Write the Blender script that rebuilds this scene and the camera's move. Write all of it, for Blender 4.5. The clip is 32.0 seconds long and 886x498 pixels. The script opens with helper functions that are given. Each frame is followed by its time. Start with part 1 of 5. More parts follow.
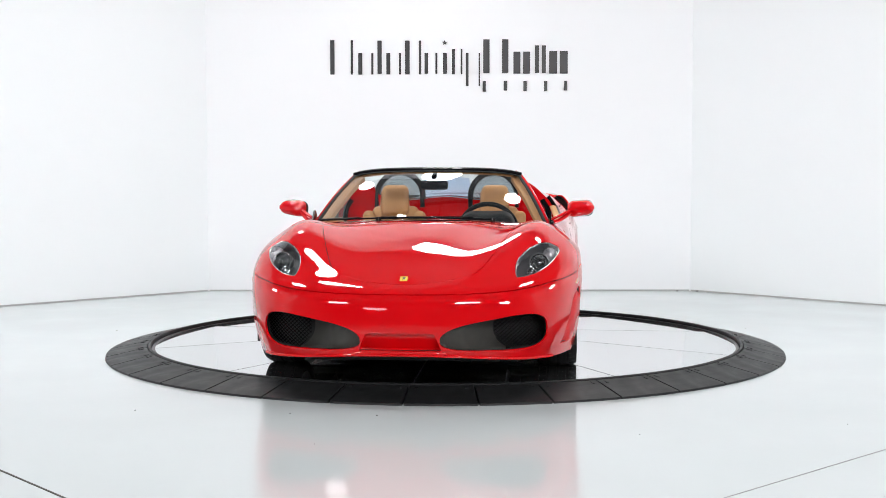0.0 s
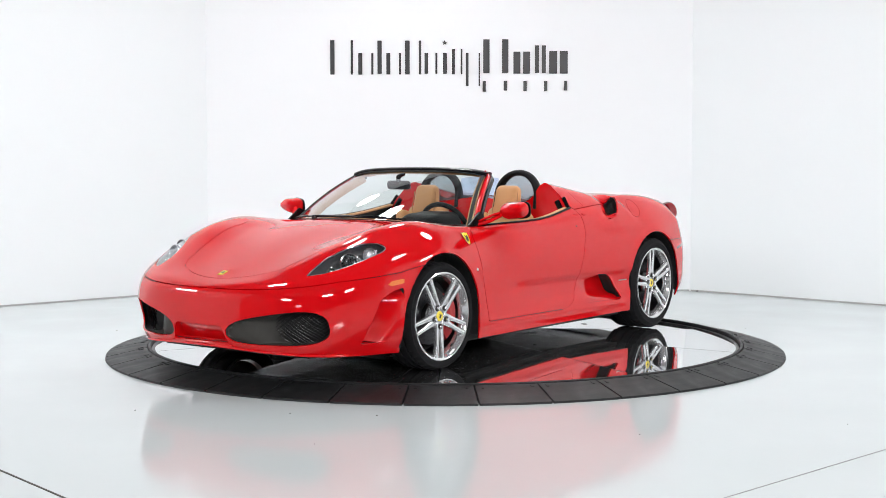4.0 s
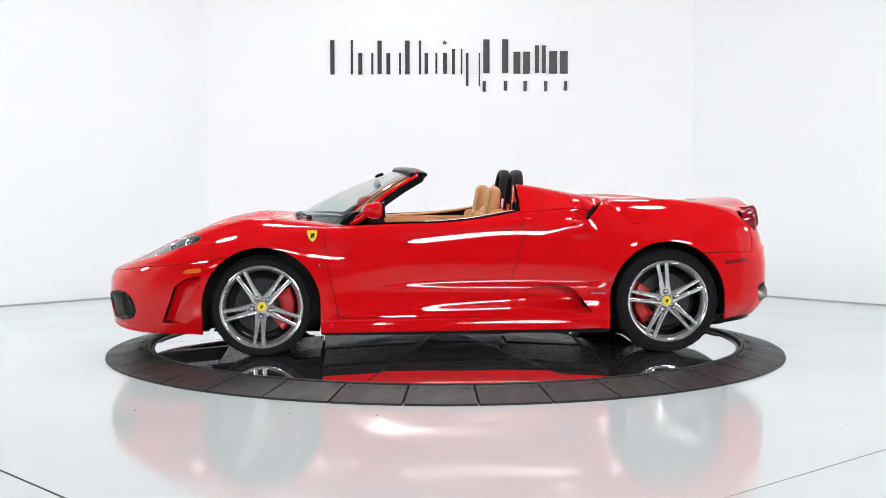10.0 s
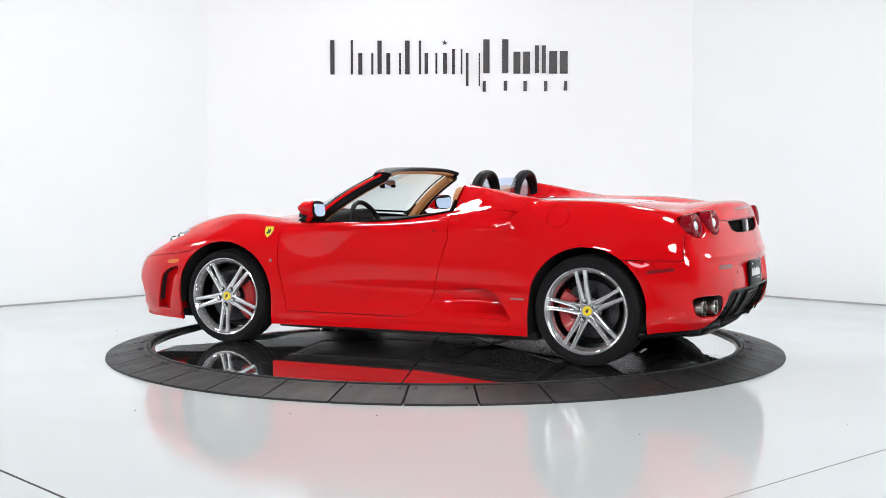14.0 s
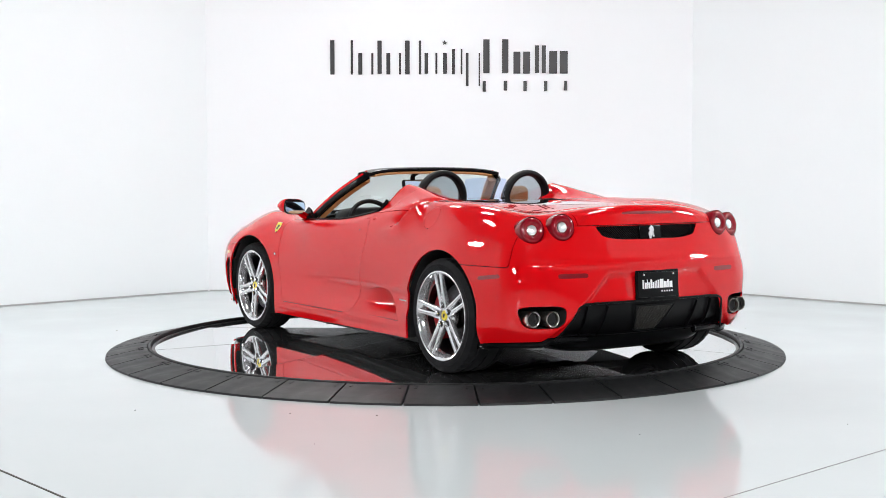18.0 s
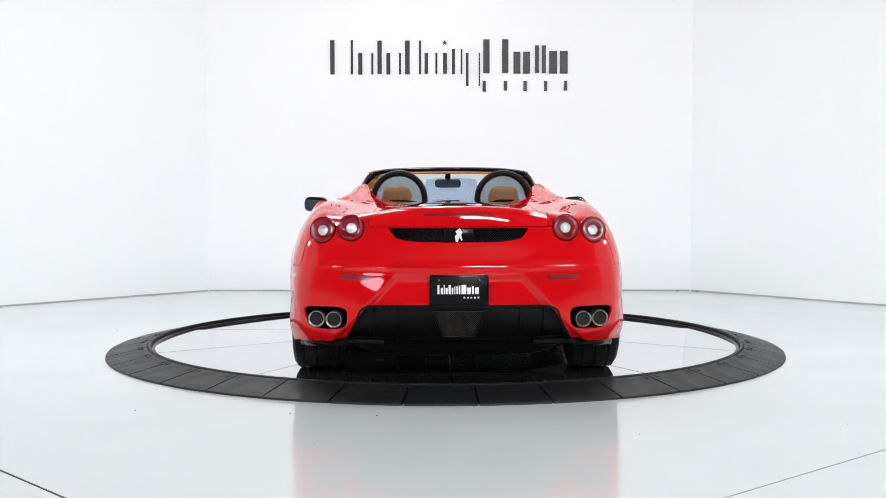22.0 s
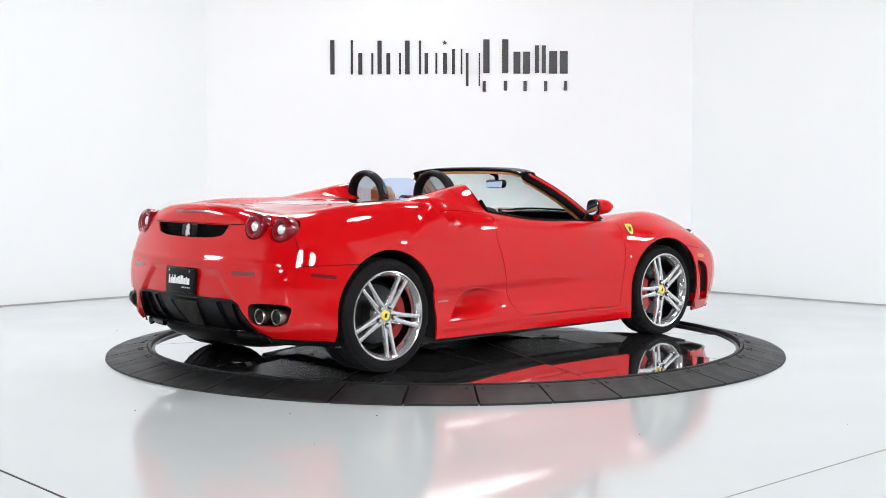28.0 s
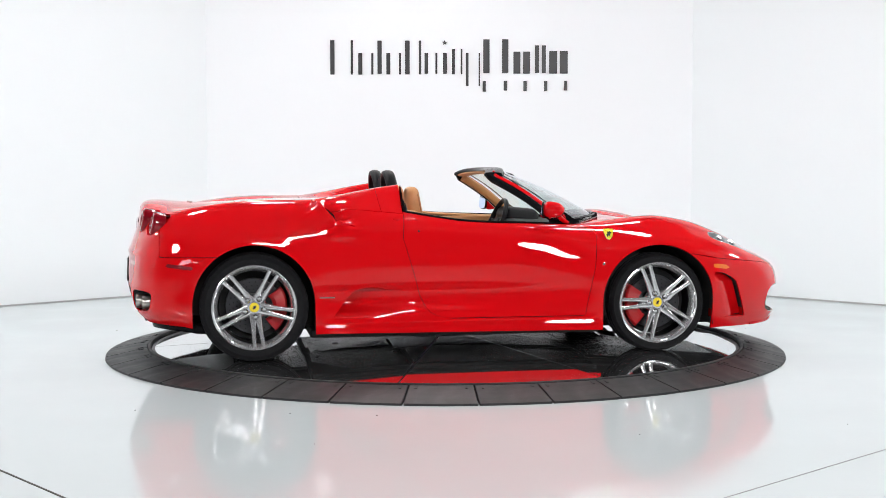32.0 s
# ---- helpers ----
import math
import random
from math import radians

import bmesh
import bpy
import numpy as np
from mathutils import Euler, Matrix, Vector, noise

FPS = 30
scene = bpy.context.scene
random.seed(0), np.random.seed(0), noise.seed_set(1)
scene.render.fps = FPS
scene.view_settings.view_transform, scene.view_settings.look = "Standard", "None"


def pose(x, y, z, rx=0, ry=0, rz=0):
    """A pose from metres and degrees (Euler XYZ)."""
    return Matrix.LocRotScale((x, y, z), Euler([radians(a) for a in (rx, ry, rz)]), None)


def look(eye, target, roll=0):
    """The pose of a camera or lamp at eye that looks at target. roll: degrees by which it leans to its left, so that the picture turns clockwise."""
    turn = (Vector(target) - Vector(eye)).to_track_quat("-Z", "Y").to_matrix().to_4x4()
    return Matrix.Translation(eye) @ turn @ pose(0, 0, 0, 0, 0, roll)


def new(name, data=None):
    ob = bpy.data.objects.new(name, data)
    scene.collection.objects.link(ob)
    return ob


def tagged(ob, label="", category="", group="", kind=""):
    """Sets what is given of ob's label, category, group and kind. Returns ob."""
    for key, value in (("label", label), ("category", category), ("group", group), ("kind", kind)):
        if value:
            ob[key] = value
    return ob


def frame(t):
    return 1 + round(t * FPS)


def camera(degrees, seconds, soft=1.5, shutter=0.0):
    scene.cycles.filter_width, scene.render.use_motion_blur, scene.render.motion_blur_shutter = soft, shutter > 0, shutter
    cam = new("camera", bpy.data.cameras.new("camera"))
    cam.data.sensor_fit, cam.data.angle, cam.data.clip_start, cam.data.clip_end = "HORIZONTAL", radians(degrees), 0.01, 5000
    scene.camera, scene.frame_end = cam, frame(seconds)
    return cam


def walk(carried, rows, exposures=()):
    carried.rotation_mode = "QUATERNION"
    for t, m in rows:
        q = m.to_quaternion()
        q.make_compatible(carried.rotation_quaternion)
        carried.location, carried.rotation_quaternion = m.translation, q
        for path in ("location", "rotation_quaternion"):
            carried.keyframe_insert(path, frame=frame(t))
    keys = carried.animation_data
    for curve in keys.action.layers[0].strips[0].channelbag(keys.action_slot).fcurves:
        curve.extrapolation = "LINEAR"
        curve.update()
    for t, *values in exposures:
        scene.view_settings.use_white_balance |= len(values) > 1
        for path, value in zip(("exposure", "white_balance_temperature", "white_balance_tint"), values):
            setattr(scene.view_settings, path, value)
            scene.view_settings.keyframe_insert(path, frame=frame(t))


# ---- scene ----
# camera: stands still on a tripod
cam = camera(37.1, 32.0, soft=0.4)
EYE = Vector((0.0, -9.287, 1.267))
LOOK_AT = EYE + Vector((-0.0017, 1.0, -0.06178))
walk(cam, [(0.0, look(EYE, LOOK_AT, -0.07)), (32.0, look(EYE, LOOK_AT, -0.07))])

# ---- light ----
world = bpy.data.worlds.new("studio_world")
scene.world = world
world.use_nodes = True
world.node_tree.nodes["Background"].inputs[0].default_value = (0.9, 0.95, 1.0, 1)
world.node_tree.nodes["Background"].inputs[1].default_value = 0.05
scene.view_settings.exposure = -0.01
SOFTBOX_POWER = 45.0
FRONT_POWER = 58.0
STRIP_POWER = 75.0
LOW_POWER = 10.0


# ---- materials ----
def material(name, color, rough=0.5, metal=0.0, coat=0.0, spec=0.5, emit=0.0, trans=0.0, ior=1.5,
             vary=0.0, scale=8.0, bump=0.0, bump_scale=60.0, rough_vary=0.0, alpha=1.0, coat_rough=0.02, stretch=(1, 1, 1)):
    m = bpy.data.materials.new(name)
    m.use_nodes = True
    nt = m.node_tree
    b = nt.nodes["Principled BSDF"]
    b.inputs["Base Color"].default_value = (*color, 1)
    b.inputs["Roughness"].default_value = rough
    b.inputs["Metallic"].default_value = metal
    b.inputs["Coat Weight"].default_value = coat
    b.inputs["Coat Roughness"].default_value = coat_rough
    b.inputs["Specular IOR Level"].default_value = spec
    b.inputs["Transmission Weight"].default_value = trans
    b.inputs["IOR"].default_value = ior
    b.inputs["Alpha"].default_value = alpha
    if emit:
        b.inputs["Emission Color"].default_value = (*color, 1)
        b.inputs["Emission Strength"].default_value = emit
    if vary or bump or rough_vary:
        tc = nt.nodes.new("ShaderNodeTexCoord")
        mp = nt.nodes.new("ShaderNodeMapping")
        mp.inputs["Scale"].default_value = stretch
        nt.links.new(tc.outputs["Object"], mp.inputs[0])
        n1 = nt.nodes.new("ShaderNodeTexNoise")
        n1.inputs["Scale"].default_value = scale
        n1.inputs["Detail"].default_value = 6
        nt.links.new(mp.outputs[0], n1.inputs[0])
        if vary:
            mix = nt.nodes.new("ShaderNodeMix")
            mix.data_type = "RGBA"
            mix.inputs[6].default_value = (*[c * (1 - vary) for c in color], 1)
            mix.inputs[7].default_value = (*[min(1, c * (1 + vary)) for c in color], 1)
            nt.links.new(n1.outputs[0], mix.inputs[0])
            nt.links.new(mix.outputs[2], b.inputs["Base Color"])
        if rough_vary:
            mr = nt.nodes.new("ShaderNodeMapRange")
            mr.inputs[1].default_value, mr.inputs[2].default_value = 0.3, 0.7
            mr.inputs[3].default_value, mr.inputs[4].default_value = max(0, rough - rough_vary), rough + rough_vary
            nt.links.new(n1.outputs[0], mr.inputs[0])
            nt.links.new(mr.outputs[0], b.inputs["Roughness"])
        if bump:
            n2 = nt.nodes.new("ShaderNodeTexNoise")
            n2.inputs["Scale"].default_value = bump_scale
            n2.inputs["Detail"].default_value = 4
            nt.links.new(mp.outputs[0], n2.inputs[0])
            bp = nt.nodes.new("ShaderNodeBump")
            bp.inputs["Strength"].default_value = bump
            bp.inputs["Distance"].default_value = 0.002
            nt.links.new(n2.outputs[0], bp.inputs["Height"])
            nt.links.new(bp.outputs[0], b.inputs["Normal"])
    return m


RED = material("red_paint", (0.61, 0.0026, 0.0055), 0.45, coat=1.0, spec=0.0, vary=0.02, scale=900, coat_rough=0.008)
LAMP_GREY = material("lamp_bowl_black", (0.085, 0.085, 0.09), 0.3, metal=0.4)
SILVER = material("silver_paint", (0.72, 0.72, 0.74), 0.3, metal=0.25)
GLOSS_BLACK = material("satin_black", (0.004, 0.004, 0.0045), 0.36, spec=0.14, bump=0.05, bump_scale=200)
BLACK = material("black_trim", (0.004, 0.004, 0.0048), 0.2, spec=0.12)
MATT = material("matt_black", (0.008, 0.008, 0.008), 0.8)
DUCT = material("duct_grey", (0.040, 0.038, 0.034), 0.42, spec=0.25, vary=0.15, scale=20)
RUBBER = material("tyre_rubber", (0.009, 0.009, 0.010), 0.65, spec=0.12, vary=0.25, scale=14, bump=0.2, bump_scale=200)
ALLOY = material("alloy", (0.70, 0.70, 0.71), 0.14, metal=0.80, vary=0.05, scale=40)
CHROME = material("chrome", (0.8, 0.8, 0.81), 0.07, metal=1.0)
STEEL = material("exhaust_steel", (0.42, 0.40, 0.37), 0.28, metal=1.0, vary=0.1, scale=30)
# iron of the brake discs; also the painted-in shade of the wheel barrels
IRON = material("brake_iron_barrel_shade", (0.07, 0.07, 0.075), 0.32, metal=1.0, vary=0.15, scale=60)
CALIPER = material("caliper_red", (0.40, 0.008, 0.010), 0.35, coat=0.4)
YELLOW = material("badge_yellow", (0.85, 0.66, 0.03), 0.3, coat=0.6)
LEATHER = material("tan_leather", (0.56, 0.27, 0.105), 0.5, vary=0.12, scale=6, bump=0.35, bump_scale=350)
STITCH = material("tan_stitch", (0.40, 0.18, 0.07), 0.6)
DARK_LEATHER = material("black_leather", (0.007, 0.007, 0.008), 0.45, spec=0.13, vary=0.2, scale=9, bump=0.3, bump_scale=350)
CARPET = material("black_carpet", (0.02, 0.02, 0.02), 0.95, bump=0.5, bump_scale=500)
AMBER = material("amber_lens", (0.75, 0.16, 0.015), 0.12, coat=0.8, vary=0.1, scale=80)
RED_LENS = material("red_lens", (0.21, 0.002, 0.008), 0.10, spec=0.35, coat=0.25)
DIM_LENS = material("dim_red_lens", (0.19, 0.004, 0.009), 0.15, coat=0.8, vary=0.15, scale=90)
CLEAR_LENS = material("clear_lens", (0.85, 0.83, 0.85), 0.12, metal=0.7, bump=0.8, bump_scale=180)
WHITE_BAR = material("white_print", (0.85, 0.85, 0.86), 0.5)
DISC = material("polished_steel", (0.73, 0.74, 0.75), 0.035, metal=0.98, vary=0.02, scale=3, rough_vary=0.015)
RIM_STEEL = material("dark_rim_steel", (0.05, 0.05, 0.052), 0.35, metal=0.6)
DISC_EDGE = material("steel_trim", (0.33, 0.33, 0.34), 0.3, metal=1.0)
RAMP = material("black_rubber_ramp", (0.013, 0.0135, 0.0145), 0.5, spec=0.32, vary=0.6, scale=7, bump=0.25, bump_scale=90, rough_vary=0.1)
SKIRTING = material("skirting_seal", (0.42, 0.42, 0.42), 0.7)
JOINT = material("joint_grey", (0.30, 0.30, 0.30), 0.7)
TRAY = material("undertray_plastic", (0.010, 0.0103, 0.011), 0.24, spec=0.07, vary=0.3, scale=5, bump=0.6, bump_scale=5)
GRIME = material("grime", (0.06, 0.055, 0.05), 0.8)
INK = material("sign_black", (0.022, 0.021, 0.024), 0.4)
CEIL = material("ceiling_paint", (0.13, 0.13, 0.135), 0.9, vary=0.1, scale=2)
BEAM = material("beam_paint", (0.015, 0.015, 0.018), 0.8)


def wall_material(name, color):
    return material(name, color, 0.75, vary=0.012, scale=0.8, bump=0.06, bump_scale=160)


WALL = wall_material("white_wall", (0.855, 0.87, 0.885))
DARK_WALL = wall_material("grey_hall_wall", (0.17, 0.17, 0.175))
WALL_SIDE = wall_material("white_side_wall", (0.84, 0.87, 0.88))
FLOOR = material("white_epoxy", (0.61, 0.66, 0.665), 0.085, spec=0.33, vary=0.03, scale=1.3, rough_vary=0.04, bump=0.03, bump_scale=25)


def glass_material(name, tint, rough=0.0):
    m = bpy.data.materials.new(name)
    m.use_nodes = True
    nt = m.node_tree
    nt.nodes.remove(nt.nodes["Principled BSDF"])
    out = nt.nodes["Material Output"]
    clear = nt.nodes.new("ShaderNodeBsdfTransparent")
    clear.inputs[0].default_value = (*tint, 1)
    gloss = nt.nodes.new("ShaderNodeBsdfGlossy")
    gloss.inputs["Roughness"].default_value = rough
    gloss.inputs["Color"].default_value = (0.95, 0.97, 1, 1)
    lw = nt.nodes.new("ShaderNodeLayerWeight")
    lw.inputs["Blend"].default_value = 0.5
    pw = nt.nodes.new("ShaderNodeMath")
    pw.operation = "POWER"
    pw.inputs[1].default_value = 4.0
    nt.links.new(lw.outputs["Facing"], pw.inputs[0])
    fres = nt.nodes.new("ShaderNodeMath")
    fres.operation = "MULTIPLY_ADD"
    fres.inputs[1].default_value, fres.inputs[2].default_value = 0.93, 0.07
    nt.links.new(pw.outputs[0], fres.inputs[0])
    mix = nt.nodes.new("ShaderNodeMixShader")
    nt.links.new(fres.outputs[0], mix.inputs[0])
    nt.links.new(clear.outputs[0], mix.inputs[1])
    nt.links.new(gloss.outputs[0], mix.inputs[2])
    nt.links.new(mix.outputs[0], out.inputs[0])
    return m


GLASS = glass_material("windscreen_glass", (0.82, 0.90, 0.88))
SMOKE = glass_material("smoked_glass", (0.66, 0.69, 0.72))
BLUE_GLASS = glass_material("blue_glass", (0.80, 0.86, 0.97))
LAMP_GLASS = glass_material("lamp_cover_glass", (0.88, 0.89, 0.9))
DARK_GLASS = material("dark_glass", (0.015, 0.017, 0.018), 0.02, coat=1.0, spec=0.6)
MIRROR = material("mirror_glass", (0.62, 0.75, 0.96), 0.01, metal=1.0)


def glow(name, color, power):
    m = bpy.data.materials.new(name)
    m.use_nodes = True
    nt = m.node_tree
    nt.nodes.remove(nt.nodes["Principled BSDF"])
    e = nt.nodes.new("ShaderNodeEmission")
    e.inputs[0].default_value = (*color, 1)
    e.inputs[1].default_value = power
    nt.links.new(e.outputs[0], nt.nodes["Material Output"].inputs[0])
    return m


SOFTBOX = glow("softbox_cloth", (1.0, 0.99, 1.0), SOFTBOX_POWER)
SOFTBOX_STRIP = glow("strip_softbox_cloth", (1.0, 0.99, 1.0), STRIP_POWER)
SOFTBOX_SIDE = glow("low_softbox_cloth", (0.95, 0.90, 1.0), LOW_POWER)
SOFTBOX_FRONT = glow("front_softbox_cloth", (1.0, 0.99, 1.0), FRONT_POWER)


# ---- mesh helpers ----
def mesh_from(name, verts, faces, mats, smooth=True, face_mats=None):
    me = bpy.data.meshes.new(name)
    me.from_pydata([tuple(v) for v in verts], [], [tuple(f) for f in faces])
    for m in mats if isinstance(mats, (list, tuple)) else [mats]:
        me.materials.append(m)
    me.polygons.foreach_set("use_smooth", [smooth] * len(me.polygons))
    if face_mats is not None:
        me.polygons.foreach_set("material_index", face_mats)
    me.update()
    return me


def link(name, me, parent=None, label="", m=None):
    ob = new(name, me)
    if parent is not None:
        ob.parent = parent
    if m is not None:
        ob.matrix_basis = m
    return tagged(ob, label)


def part(name, bm, mat, parent, label="", m=None, smooth=True, sharp=35):
    """One bmesh becomes one mesh object under its thing."""
    bmesh.ops.recalc_face_normals(bm, faces=bm.faces)
    for f in bm.faces:
        f.smooth = smooth
    if smooth:
        lim = radians(sharp)
        for e in bm.edges:
            if len(e.link_faces) == 2 and e.calc_face_angle(0) > lim:
                e.smooth = False
    me = bpy.data.meshes.new(name)
    bm.to_mesh(me)
    bm.free()
    me.materials.append(mat)
    return link(name, me, parent, label, m)


def rbox(size, bevel=0.0, segs=2, m=None, taper=None, bm=None):
    """A box with rounded edges; taper(co) may reshape it before it is placed."""
    own = bmesh.new()
    bmesh.ops.create_cube(own, size=1.0)
    for v in own.verts:
        v.co = Vector((v.co.x * size[0], v.co.y * size[1], v.co.z * size[2]))
    if taper:
        for v in own.verts:
            v.co = Vector(taper(v.co))
    if bevel:
        bmesh.ops.bevel(own, geom=list(own.edges), offset=bevel, segments=segs, profile=0.5, affect="EDGES")
    if m is not None:
        own.transform(m)
    if bm is None:
        return own
    tmp = bpy.data.meshes.new("tmp")
    own.to_mesh(tmp)
    bm.from_mesh(tmp)
    bpy.data.meshes.remove(tmp)
    own.free()
    return bm


def lathe(profile, n=48, m=None, bm=None):
    """Turns (radius, height) pairs round the local z axis."""
    bm = bm or bmesh.new()
    rings = []
    for r, h in profile:
        if r < 1e-6:
            v = bm.verts.new((0, 0, h))
            rings.append([v] * n)
        else:
            rings.append([bm.verts.new((r * math.cos(2 * math.pi * i / n), r * math.sin(2 * math.pi * i / n), h)) for i in range(n)])
    new_verts = {v for ring in rings for v in ring}
    for a, b in zip(rings, rings[1:]):
        for i in range(n):
            j = (i + 1) % n
            q = []
            for v in (a[i], a[j], b[j], b[i]):
                if v not in q:
                    q.append(v)
            if len(q) > 2:
                bm.faces.new(q)
    if m is not None:
        bmesh.ops.transform(bm, matrix=m, verts=list(new_verts))
    return bm


def smooth_path(pts, n):
    """A Catmull-Rom line through the given points."""
    p = np.array(pts, float)
    e = np.vstack([2 * p[0] - p[1], p, 2 * p[-1] - p[-2]])
    out = []
    for i in range(1, len(e) - 2):
        for t in np.linspace(0, 1, n, endpoint=False):
            a, b, c, d = e[i - 1], e[i], e[i + 1], e[i + 2]
            out.append(0.5 * (2 * b + (c - a) * t + (2 * a - 5 * b + 4 * c - d) * t * t + (3 * b - a - 3 * c + d) * t ** 3))
    out.append(p[-1])
    return np.array(out)


def sweep(path, ra, rb=None, n=12, up=(0, 0, 1), closed=False, bm=None, power=2.0, ends=True):
    """A tube of half-axes ra, rb (numbers or lists) along a path."""
    bm = bm or bmesh.new()
    path = np.array(path, float)
    k = len(path)
    ra = np.broadcast_to(ra, k)
    rb = ra if rb is None else np.broadcast_to(rb, k)
    rings = []
    for i in range(k):
        a, b = (path[i - 1], path[(i + 1) % k]) if closed else (path[max(i - 1, 0)], path[min(i + 1, k - 1)])
        t = Vector(b - a).normalized()
        s = t.cross(Vector(up)).normalized()
        u = s.cross(t)
        ring = []
        for j in range(n):
            ang = 2 * math.pi * j / n
            c, d = math.cos(ang), math.sin(ang)
            c, d = math.copysign(abs(c) ** (2 / power), c), math.copysign(abs(d) ** (2 / power), d)
            ring.append(bm.verts.new(Vector(path[i]) + s * (ra[i] * c) + u * (rb[i] * d)))
        rings.append(ring)
    for i in range(k if closed else k - 1):
        a, b = rings[i], rings[(i + 1) % k]
        for j in range(n):
            bm.faces.new((a[j], a[(j + 1) % n], b[(j + 1) % n], b[j]))
    if not closed and ends:
        bm.faces.new(rings[0][::-1])
        bm.faces.new(rings[-1])
    return bm


def outline_prism(points, thick, m=None, bevel=0.0):
    """A flat plate from an outline in its xy plane."""
    bm = bmesh.new()
    lo = [bm.verts.new((x, y, 0)) for x, y in points]
    hi = [bm.verts.new((x, y, thick)) for x, y in points]
    n = len(points)
    bm.faces.new(hi)
    bm.faces.new(lo[::-1])
    for i in range(n):
        bm.faces.new((lo[i], lo[(i + 1) % n], hi[(i + 1) % n], hi[i]))
    if bevel:
        bmesh.ops.bevel(bm, geom=[e for e in bm.edges if abs(e.verts[0].co.z - thick) < 1e-6 and abs(e.verts[1].co.z - thick) < 1e-6],
                        offset=bevel, segments=2, profile=0.5, affect="EDGES")
    if m is not None:
        bm.transform(m)
    return bm


# ---- the studio ----
def plate(name, corners, mat, thick=0.2, kind="structure", label="", category=""):
    """A thick wall or slab whose face has these corners; it grows away from the face's front."""
    c = [Vector(p) for p in corners]
    nrm = sum(((p - c[0]).cross(q - c[0]) for p, q in zip(c[1:], c[2:])), Vector()).normalized()
    back = [p - nrm * thick for p in c]
    n = len(c)
    faces = [tuple(range(n)), tuple(range(2 * n - 1, n - 1, -1))]
    faces += [(i, n + i, n + (i + 1) % n, (i + 1) % n) for i in range(n)]
    ob = link(name, mesh_from(name, c + back, faces, mat, smooth=False))
    return tagged(ob, label, category, kind=kind)


WH = 5.2
PLAN = [(-2.435, 4.25), (2.515, 4.22), (4.75, 2.0), (7.2, 0.6), (7.2, -4.6), (7.2, -13.5), (-7.2, -13.5), (-7.2, -4.6), (-7.2, 0.6), (-4.85, 2.0)]
plate("floor", [(x, y, 0) for x, y in reversed(PLAN)], FLOOR, 0.2, label="glossy white epoxy studio floor", category="floor")
WALL_NAMES = ["wall_north", "wall_northeast", "wall_northeast_return", "wall_east", "wall_southeast", "wall_south", "wall_southwest", "wall_west", "wall_northwest_return", "wall_northwest"]
for i, wname in enumerate(WALL_NAMES):
    (x0, y0), (x1, y1) = PLAN[i], PLAN[(i + 1) % 10]
    hall = 4 <= i <= 6
    plate(wname, [(x0, y0, 0), (x1, y1, 0), (x1, y1, WH), (x0, y0, WH)], WALL if i == 0 else DARK_WALL if hall else WALL_SIDE, 0.15,
          label="dark grey wall of the hall" if hall else "plain white painted studio wall", category="wall")
plate("ceiling", [(x, y, WH) for x, y in PLAN], CEIL, 0.2, label="grey studio ceiling", category="ceiling")
for i in (0, 1, 9):
    (x0, y0), (x1, y1) = PLAN[i], PLAN[(i + 1) % 10]
    d = Vector((x1 - x0, y1 - y0, 0))
    L = d.length
    bm = rbox((L - 0.02, 0.008, 0.014), 0.002, 1, pose((x0 + x1) / 2, (y0 + y1) / 2, 0.007, 0, 0, math.degrees(math.atan2(d.y, d.x))) @ pose(0, -0.005, 0))
    tagged(part("baseboard", bm, SKIRTING, None, "thin grey joint between wall and floor"), category="baseboard", kind="structure")


def strip(name, a, b, width, mat, z=0.004, label=""):
    a, b = Vector((*a, 0)), Vector((*b, 0))
    d = b - a
    m = pose((a.x + b.x) / 2, (a.y + b.y) / 2, z / 2, 0, 0, math.degrees(math.atan2(d.y, d.x)))
    return tagged(part(name, rbox((d.length, width, z), m=m), mat, None, label, smooth=False), category="floor joint", kind="structure")


strip("floor_joint", (-2.55, -3.03), (-1.06, -4.75), 0.010, GRIME, 0.002, "thin grey control joint in the epoxy floor")
strip("floor_joint", (0.60, -4.74), (2.75, -2.68), 0.005, JOINT, 0.002, "thin grey control joint in the epoxy floor")
rng = random.Random(4)
for i, (sx, sy, s) in enumerate(((-1.62, -2.46, 0.010), (1.98, -2.85, 0.008), (-2.55, 0.9, 0.012), (2.35, 1.0, 0.01), (0.92, -3.1, 0.007), (-0.6, -3.3, 0.006), (-0.35, -2.62, 0.012), (-0.8, -2.55, 0.008), (2.56, 4.08, 0.03), (2.36, 4.1, 0.03))):
    bm = bmesh.new()
    bmesh.ops.create_icosphere(bm, subdivisions=1, radius=s * 0.6)
    for v in bm.verts:
        v.co = Vector((v.co.x * rng.uniform(0.4, 0.9), v.co.y * rng.uniform(0.4, 0.9), v.co.z * 0.4 + s * 0.38))
    tagged(part("debris", bm, GRIME, None, "", pose(sx, sy, 0)), "small dark speck of dirt on the white floor", "debris", group="dirt on the floor")


